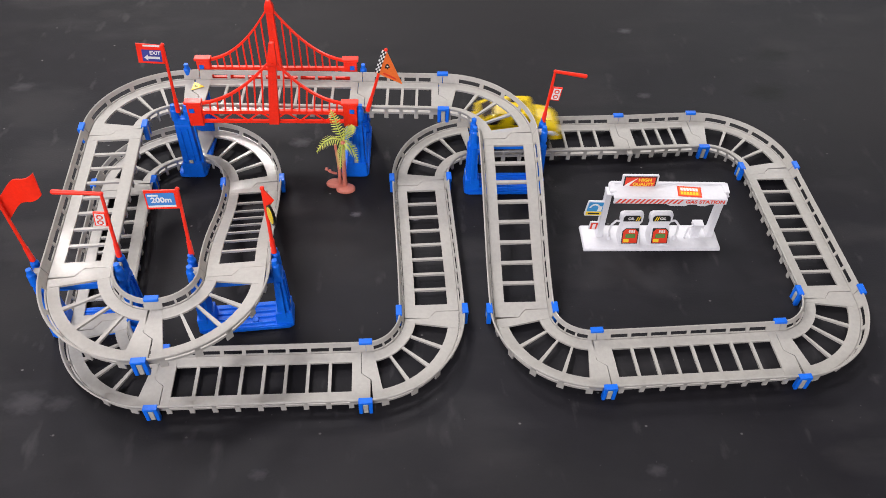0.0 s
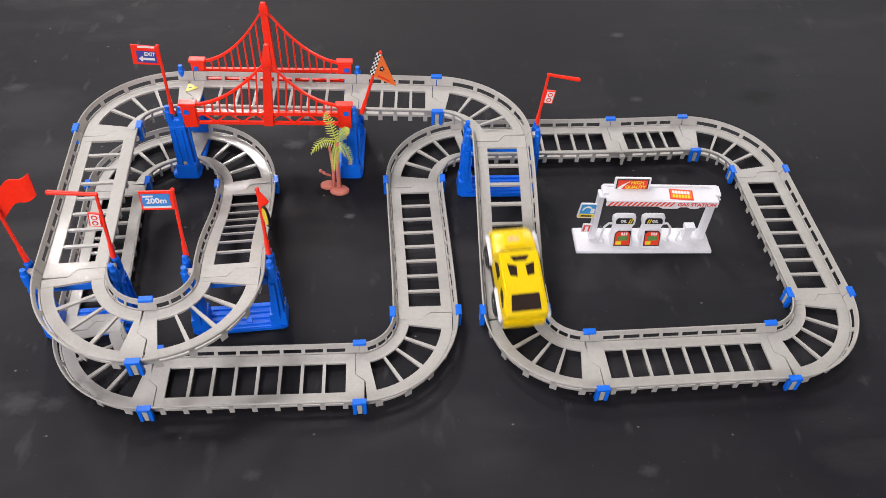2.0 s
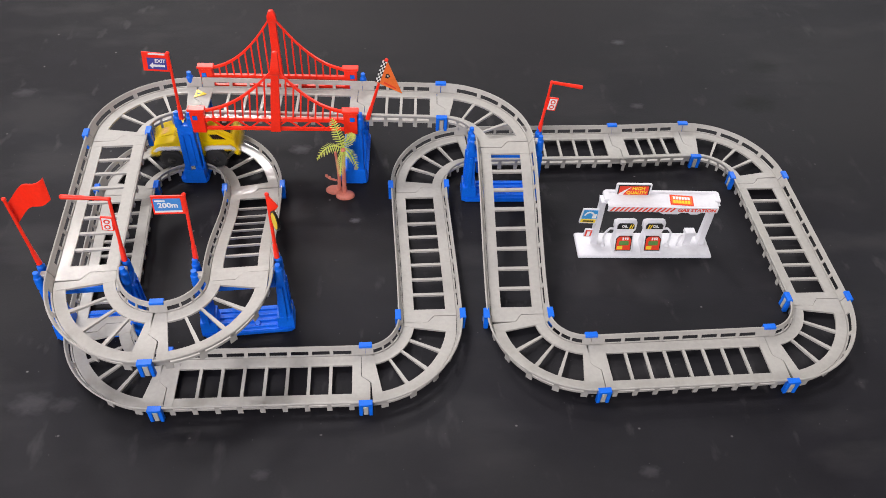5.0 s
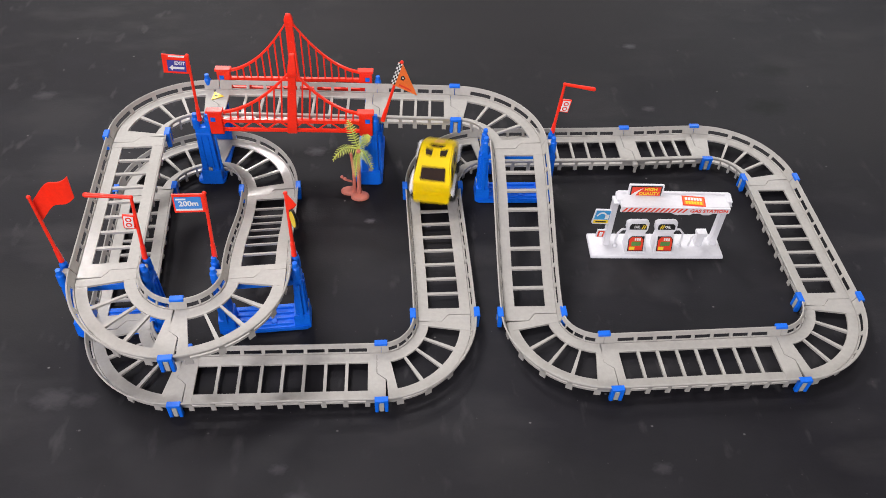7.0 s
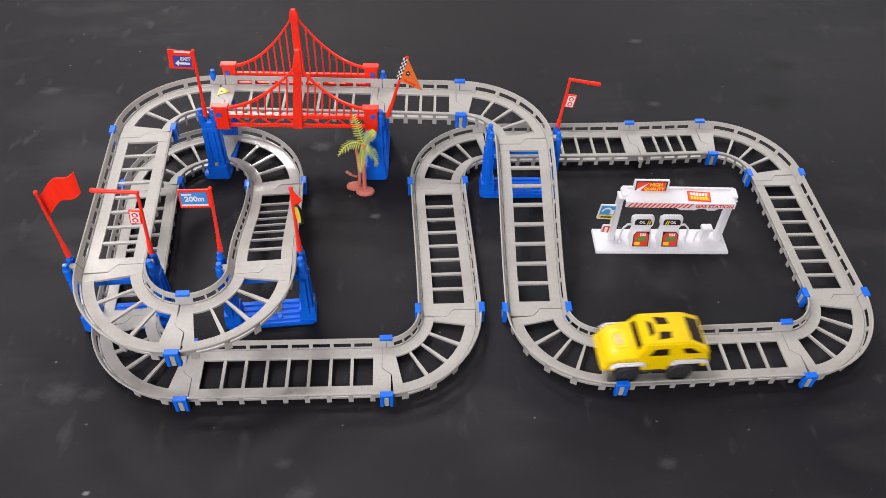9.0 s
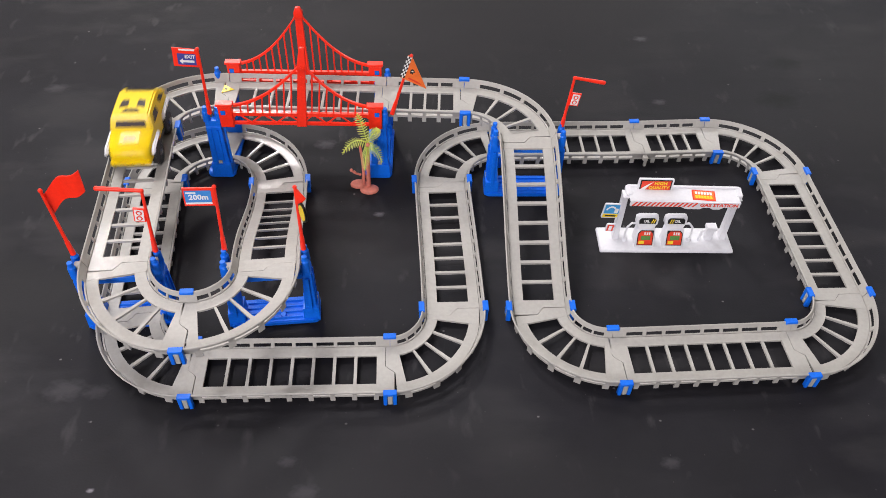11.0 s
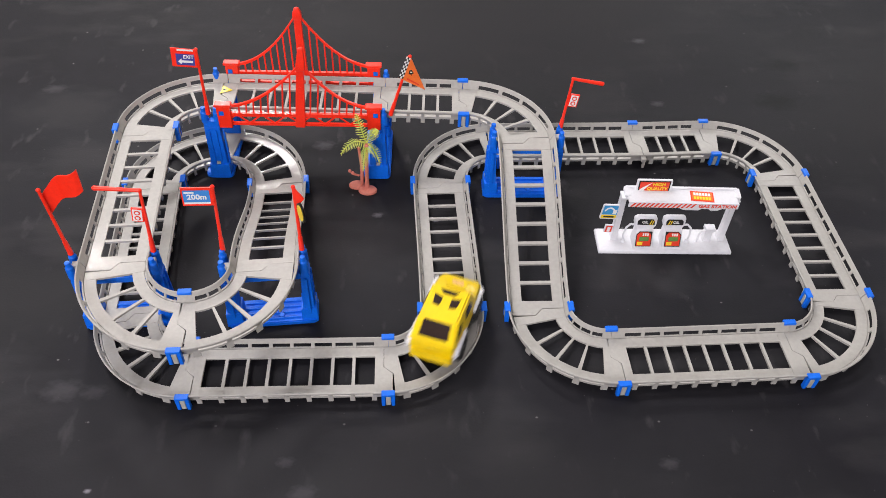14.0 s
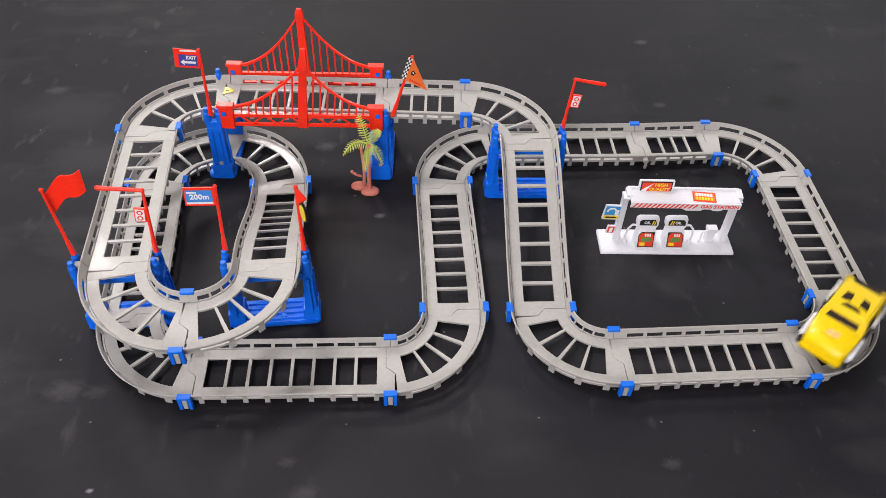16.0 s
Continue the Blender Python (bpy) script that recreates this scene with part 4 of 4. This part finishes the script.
def car():
    ob = thing("toy_car", pose(0, 0, 0), "bright yellow plastic toy off-road car driving along the grey track", "toy car")
    # lower body with a long rounded bonnet
    bm = bmesh.new()
    rings = []
    for x, w, z0, z1 in ((-0.0452, 0.0190, 0.0185, 0.0280), (-0.0446, 0.0210, 0.0165, 0.0302), (-0.0390, 0.0218, 0.0165, 0.0306), (-0.0330, 0.0220, 0.0160, 0.0306), (-0.0310, 0.0220, 0.0092, 0.0306), (-0.0100, 0.0222, 0.0090, 0.0304), (0.0120, 0.0222, 0.0090, 0.0312),
                         (0.0270, 0.0218, 0.0090, 0.0298), (0.0370, 0.0208, 0.0092, 0.0268), (0.0425, 0.0196, 0.0095, 0.0238), (0.0450, 0.0182, 0.0105, 0.0205), (0.0456, 0.0165, 0.0125, 0.0175)):
        rings.append([(x, -w * 0.97, z0), (x, -w, z1 - 0.0080), (x, -w * 0.95, z1 - 0.0018), (x, -w * 0.82, z1), (x, w * 0.82, z1), (x, w * 0.95, z1 - 0.0018), (x, w, z1 - 0.0080), (x, w * 0.97, z0)])
    rings = [[(x, y * 0.955, z) for x, y, z in ring] for ring in rings]
    loft(bm, rings)
    rounded(bm, 0.0008, 2, 50)
    body = part("body", bm, YELLOW, ob)
    # cabin
    bm = bmesh.new()
    rings = [[(x0, -w, z), (x1, -w, z), (x1, w, z), (x0, w, z)] for x0, x1, w, z in
             ((-0.0450, 0.0198, 0.0208, 0.0285), (-0.0448, 0.0180, 0.0200, 0.0325), (-0.0340, 0.0150, 0.0190, 0.0385), (-0.0255, 0.0122, 0.0172, 0.0432))]
    loft(bm, rings)
    rounded(bm, 0.0014, 2, 25)
    cabin = part("cabin", bm, YELLOW, ob)

    def pane(name, corners, label=""):
        a, b, c, d = map(Vector, corners)
        n = (b - a).cross(d - a).normalized() * 0.0004
        bm = bmesh.new()
        lo = [bm.verts.new(p - n) for p in (a, b, c, d)]
        hi = [bm.verts.new(p + n) for p in (a, b, c, d)]
        bm.faces.new(hi)
        bm.faces.new(lo[::-1])
        for i in range(4):
            bm.faces.new((lo[i], lo[(i + 1) % 4], hi[(i + 1) % 4], hi[i]))
        bmesh.ops.recalc_face_normals(bm, faces=bm.faces)
        part(name, bm, GLASS, cabin, label)

    def nose(z):
        return 0.0190 - 0.0040 * (z - 0.0305) / 0.0080 + 0.0002

    def back(z):
        return -0.0448 + 1.80 * (z - 0.0325) - 0.0002

    def flank(z):
        return 0.0204 - 0.0014 * (z - 0.0305) / 0.0075 + 0.0002

    pane("windscreen", [(nose(0.0328), -0.0146, 0.0328), (nose(0.0328), 0.0146, 0.0328), (nose(0.0383), 0.0132, 0.0383), (nose(0.0383), -0.0132, 0.0383)], "dark windscreen")
    pane("rear_window", [(back(0.0346), -0.0134, 0.0346), (back(0.0346), 0.0134, 0.0346), (back(0.0420), 0.0124, 0.0420), (back(0.0420), -0.0124, 0.0420)], "dark rear window")
    for s in (-1, 1):
        pane("side_window", [(-0.0080, s * flank(0.0314), 0.0314), (0.0092, s * flank(0.0314), 0.0314), (0.0048, s * flank(0.0383), 0.0383), (-0.0072, s * flank(0.0383), 0.0383)])
        pane("side_window", [(-0.0365, s * flank(0.0320), 0.0320), (-0.0220, s * flank(0.0326), 0.0326), (-0.0190, s * flank(0.0380), 0.0380), (-0.0275, s * flank(0.0380), 0.0380)])
        pane("roof_opening", [(-0.0118, s * 0.0046, 0.0433), (-0.0014, s * 0.0040, 0.0433), (0.0008, s * 0.0122, 0.0433), (-0.0104, s * 0.0108, 0.0433)])
    pane("roof_opening", [(0.0030, -0.0052, 0.0433), (0.0078, -0.0090, 0.0433), (0.0078, 0.0090, 0.0433), (0.0030, 0.0052, 0.0433)])
    bm = bmesh.new()
    add_box(bm, (0, 0, 0), (0.0140, 0.0190, 0.0016), pose(0.0295, 0, 0.0287, 0, 14, 0))
    rounded(bm, 0.0006, 2)
    part("bonnet_panel", bm, YELLOW, body)
    plate("bonnet_badge", rect(-0.0030, -0.0056, 0.0030, 0.0056, 0.0016), 0.0003, BADGE, body, pose(0.0310, 0, 0.02905, 0, 14, 0), "worn pale badge")
    for s in (-1, 1):
        bm = bmesh.new()
        add_box(bm, (0.0438, s * 0.0128, 0.0186), (0.0034, 0.0064, 0.0030))
        rounded(bm, 0.0008, 2)
        part("headlight", bm, YELLOW, body)
        # broad white flares over the wheels, the rear one drawn out to the tail
        for arch in ([(0.0102, 0.0182), (0.0128, 0.0246), (0.0370, 0.0238), (0.0425, 0.0182), (0.0404, 0.0174), (0.0348, 0.0202), (0.0158, 0.0204), (0.0134, 0.0182)],
                     [(-0.0455, 0.0182), (-0.0440, 0.0226), (-0.0400, 0.0248), (-0.0142, 0.0248), (-0.0112, 0.0182), (-0.0144, 0.0182), (-0.0172, 0.0204), (-0.0385, 0.0204)]):
            bm = bmesh.new()
            add_plate(bm, arch, 0.0036, pose(0, s * 0.0221 + 0.0018, 0) @ UP)
            rounded(bm, 0.0011, 2)
            part("fender", bm, WHITE, body, "broad white wheel flare")
        for x in WHEEL_X:
            well = [(x - 0.0132, 0.0088), (x - 0.0092, 0.0196), (x + 0.0092, 0.0196), (x + 0.0132, 0.0088)]
            bm = bmesh.new()
            add_plate(bm, well, 0.0010, pose(0, s * 0.0213 + 0.0005, 0) @ UP)
            part("wheel_well", bm, BLACK, body, "black wheel well")
        # black strip that paints in the shade below the door
        bm = bmesh.new()
        add_box(bm, (0.0018, s * 0.0206, 0.0092), (0.0200, 0.0030, 0.0030))
        rounded(bm, 0.0006, 1)
        part("door_shade", bm, BLACK, body, "black strip standing in for the shade under the door")
    for name, x in (("front_bumper", 0.0450), ("rear_bumper", -0.0450)):
        bm = bmesh.new()
        add_box(bm, (x, 0, 0.0118 if x > 0 else 0.0150), (0.0052, 0.0380, 0.0052 if x > 0 else 0.0125))
        rounded(bm, 0.0010, 2)
        part(name, bm, YELLOW, body)
    bm = bmesh.new()
    add_box(bm, (-0.0455, 0, 0.0252), (0.0014, 0.0200, 0.0052))
    rounded(bm, 0.0005, 1)
    part("tail_panel", bm, YELLOW, body)
    bm = bmesh.new()
    add_box(bm, (0.002, 0, 0.0110), (0.074, 0.025, 0.0100))
    rounded(bm, 0.0010, 1)
    part("chassis", bm, BLACK, ob, "black chassis")
    for o in (ob.children):
        o.location.z += RIDE
    wheels = []
    for x in WHEEL_X:
        for s in (-1, 1):
            w = new("wheel")
            w.parent = ob
            w.empty_display_size = 0.005
            bm = bmesh.new()
            prof = [(-0.0044, 0.0078), (-0.0044, 0.0108), (-0.0030, WHEEL_R), (0.0030, WHEEL_R), (0.0044, 0.0108), (0.0044, 0.0078)]
            loft(bm, [[(r * math.cos(a), y, r * math.sin(a)) for a in np.linspace(0, 2 * math.pi, 24, endpoint=False)] for y, r in prof])
            part("tyre", bm, TYRE, w)
            bm = bmesh.new()
            add_cyl(bm, (0, -0.0038, 0), (0, 0.0038, 0), 0.0077, n=18)
            for k in range(5):
                add_box(bm, (0.0036, s * 0.0040, 0), (0.0052, 0.0012, 0.0016), Matrix.Rotation(k * 2 * math.pi / 5, 4, "Y"))
            part("rim", bm, BLACK, w)
            bm = bmesh.new()
            loft(bm, [[(r * math.cos(a), s * y, r * math.sin(a)) for a in np.linspace(0, 2 * math.pi, 14, endpoint=False)] for y, r in ((0.0036, 0.0042), (0.0050, 0.0038), (0.0056, 0.0022))])
            part("hub_cap", bm, HUB, w, "bright hub cap")
            wheels.append((w, x, s * 0.0194))
    return ob, wheels


CAR, WHEELS = car()

# ---- how far the car has come along the route, in metres, second by second ----
WAY = [
    (0.0, 0.0460), (0.3, 0.2310), (0.5, 0.3035), (1.0, 0.5213), (1.5, 0.7173), (2.0, 0.9292), (2.5, 1.0947), (3.0, 1.2892), (3.5, 1.5267), (4.0, 1.7864),
    (4.2, 1.8740), (5.0, 2.2370), (5.5, 2.4520), (6.0, 2.6720), (6.5, 2.8561), (7.0, 3.0863), (7.5, 3.2857), (7.7, 3.4050), (8.0, 3.5224), (8.2, 3.6150), (8.5, 3.7464),
    (9.0, 3.9496), (9.5, 4.1380), (10.0, 4.3070), (10.5, 4.5110), (11.0, 4.7470), (11.3, 4.8990), (11.5, 4.9911), (12.0, 5.1828), (12.5, 5.4237),
    (13.0, 5.6424), (13.5, 5.8767), (14.0, 6.0490), (14.5, 6.2815), (15.0, 6.4884), (15.3, 6.6438), (15.5, 6.7143), (16.0, 6.9393),
]

# how it slides in the channel: place on the lap, turn to the left in degrees, shift to the left
DRIFT = [
    (0.12, 0.0, 0.0004), (0.22, -1.0, -0.001), (0.27, 3.0, -0.0008), (0.3036, 6.8, -0.0013), (0.353, 6.6, -0.0008), (0.43, 6.0, 0.001), (0.5214, 1.0, 0.0033), (0.577, 1.0, 0.0032), (0.7174, 1.5, 0.0),
    (0.78, 0.5, 0.0015), (0.9292, 4.4, -0.0013), (1.0947, -3.5, -0.0025), (1.2892, -2.8, -0.0016), (1.5269, -1.1, -0.0016),
    (1.80, -3.5, -0.0023), (1.95, -1.0, 0.0), (2.70, -0.5, -0.001), (2.864, -1.7, -0.0032), (2.98, 0.5, -0.0005), (3.0863, 1.5, 0.0012), (3.1044, -2.2, 0.0007),
]


def motions():
    marks = [0.0]
    for sec in SECTIONS:
        marks.append(marks[-1] + sec.length)
    lap = marks[-1]

    def on_route(d):
        d %= lap
        i = max(k for k in range(len(SECTIONS)) if marks[k] <= d)
        return SECTIONS[i].at(d - marks[i])[0]

    ts, ds = [a for a, _ in WAY], [b for _, b in WAY]
    h = np.diff(ts)
    slope = np.diff(ds) / h
    rate = [slope[0]] + [2 * a * b / (a + b) if a * b > 0 else 0.0 for a, b in zip(slope, slope[1:])] + [slope[-1]]

    def come(t):
        i = min(max(int(np.searchsorted(ts, t, side="right")) - 1, 0), len(h) - 1)
        u = (t - ts[i]) / h[i]
        return ((2 * u ** 3 - 3 * u ** 2 + 1) * ds[i] + (u ** 3 - 2 * u ** 2 + u) * h[i] * rate[i]
                + (3 * u ** 2 - 2 * u ** 3) * ds[i + 1] + (u ** 3 - u ** 2) * h[i] * rate[i + 1])

    rows, turns = [], []
    for k in range(0, 16 * 15 + 1):
        t = k / 15
        d = come(t)
        a, b = on_route(d + 0.0275), on_route(d - 0.0275)
        f = (a - b).normalized()
        left = Vector((-f.y, f.x, 0)).normalized()
        up = f.cross(left)
        m = Matrix((f, left, up)).transposed().to_4x4()
        place = [p for p, _, _ in DRIFT]
        yaw = np.interp(d % lap, place, [y for _, y, _ in DRIFT], period=lap)
        drift = left * np.interp(d % lap, place, [w for _, _, w in DRIFT], period=lap)
        rows.append((t, Matrix.Translation((a + b) / 2 + drift + Vector((0, 0, 0.0004))) @ m @ Matrix.Rotation(radians(yaw), 4, "Z")))
    for k in range(0, 16 * 30 + 1):
        turns.append((k / 30, math.degrees(come(k / 30) / WHEEL_R)))
    walk(CAR, rows)
    for w, x, y in WHEELS:
        walk(w, [(t, Matrix.Translation((x, y, WHEEL_R)) @ pose(0, 0, 0, 0, 0, 0) @ Matrix.Rotation(radians(a), 4, "Y")) for t, a in turns])


motions()
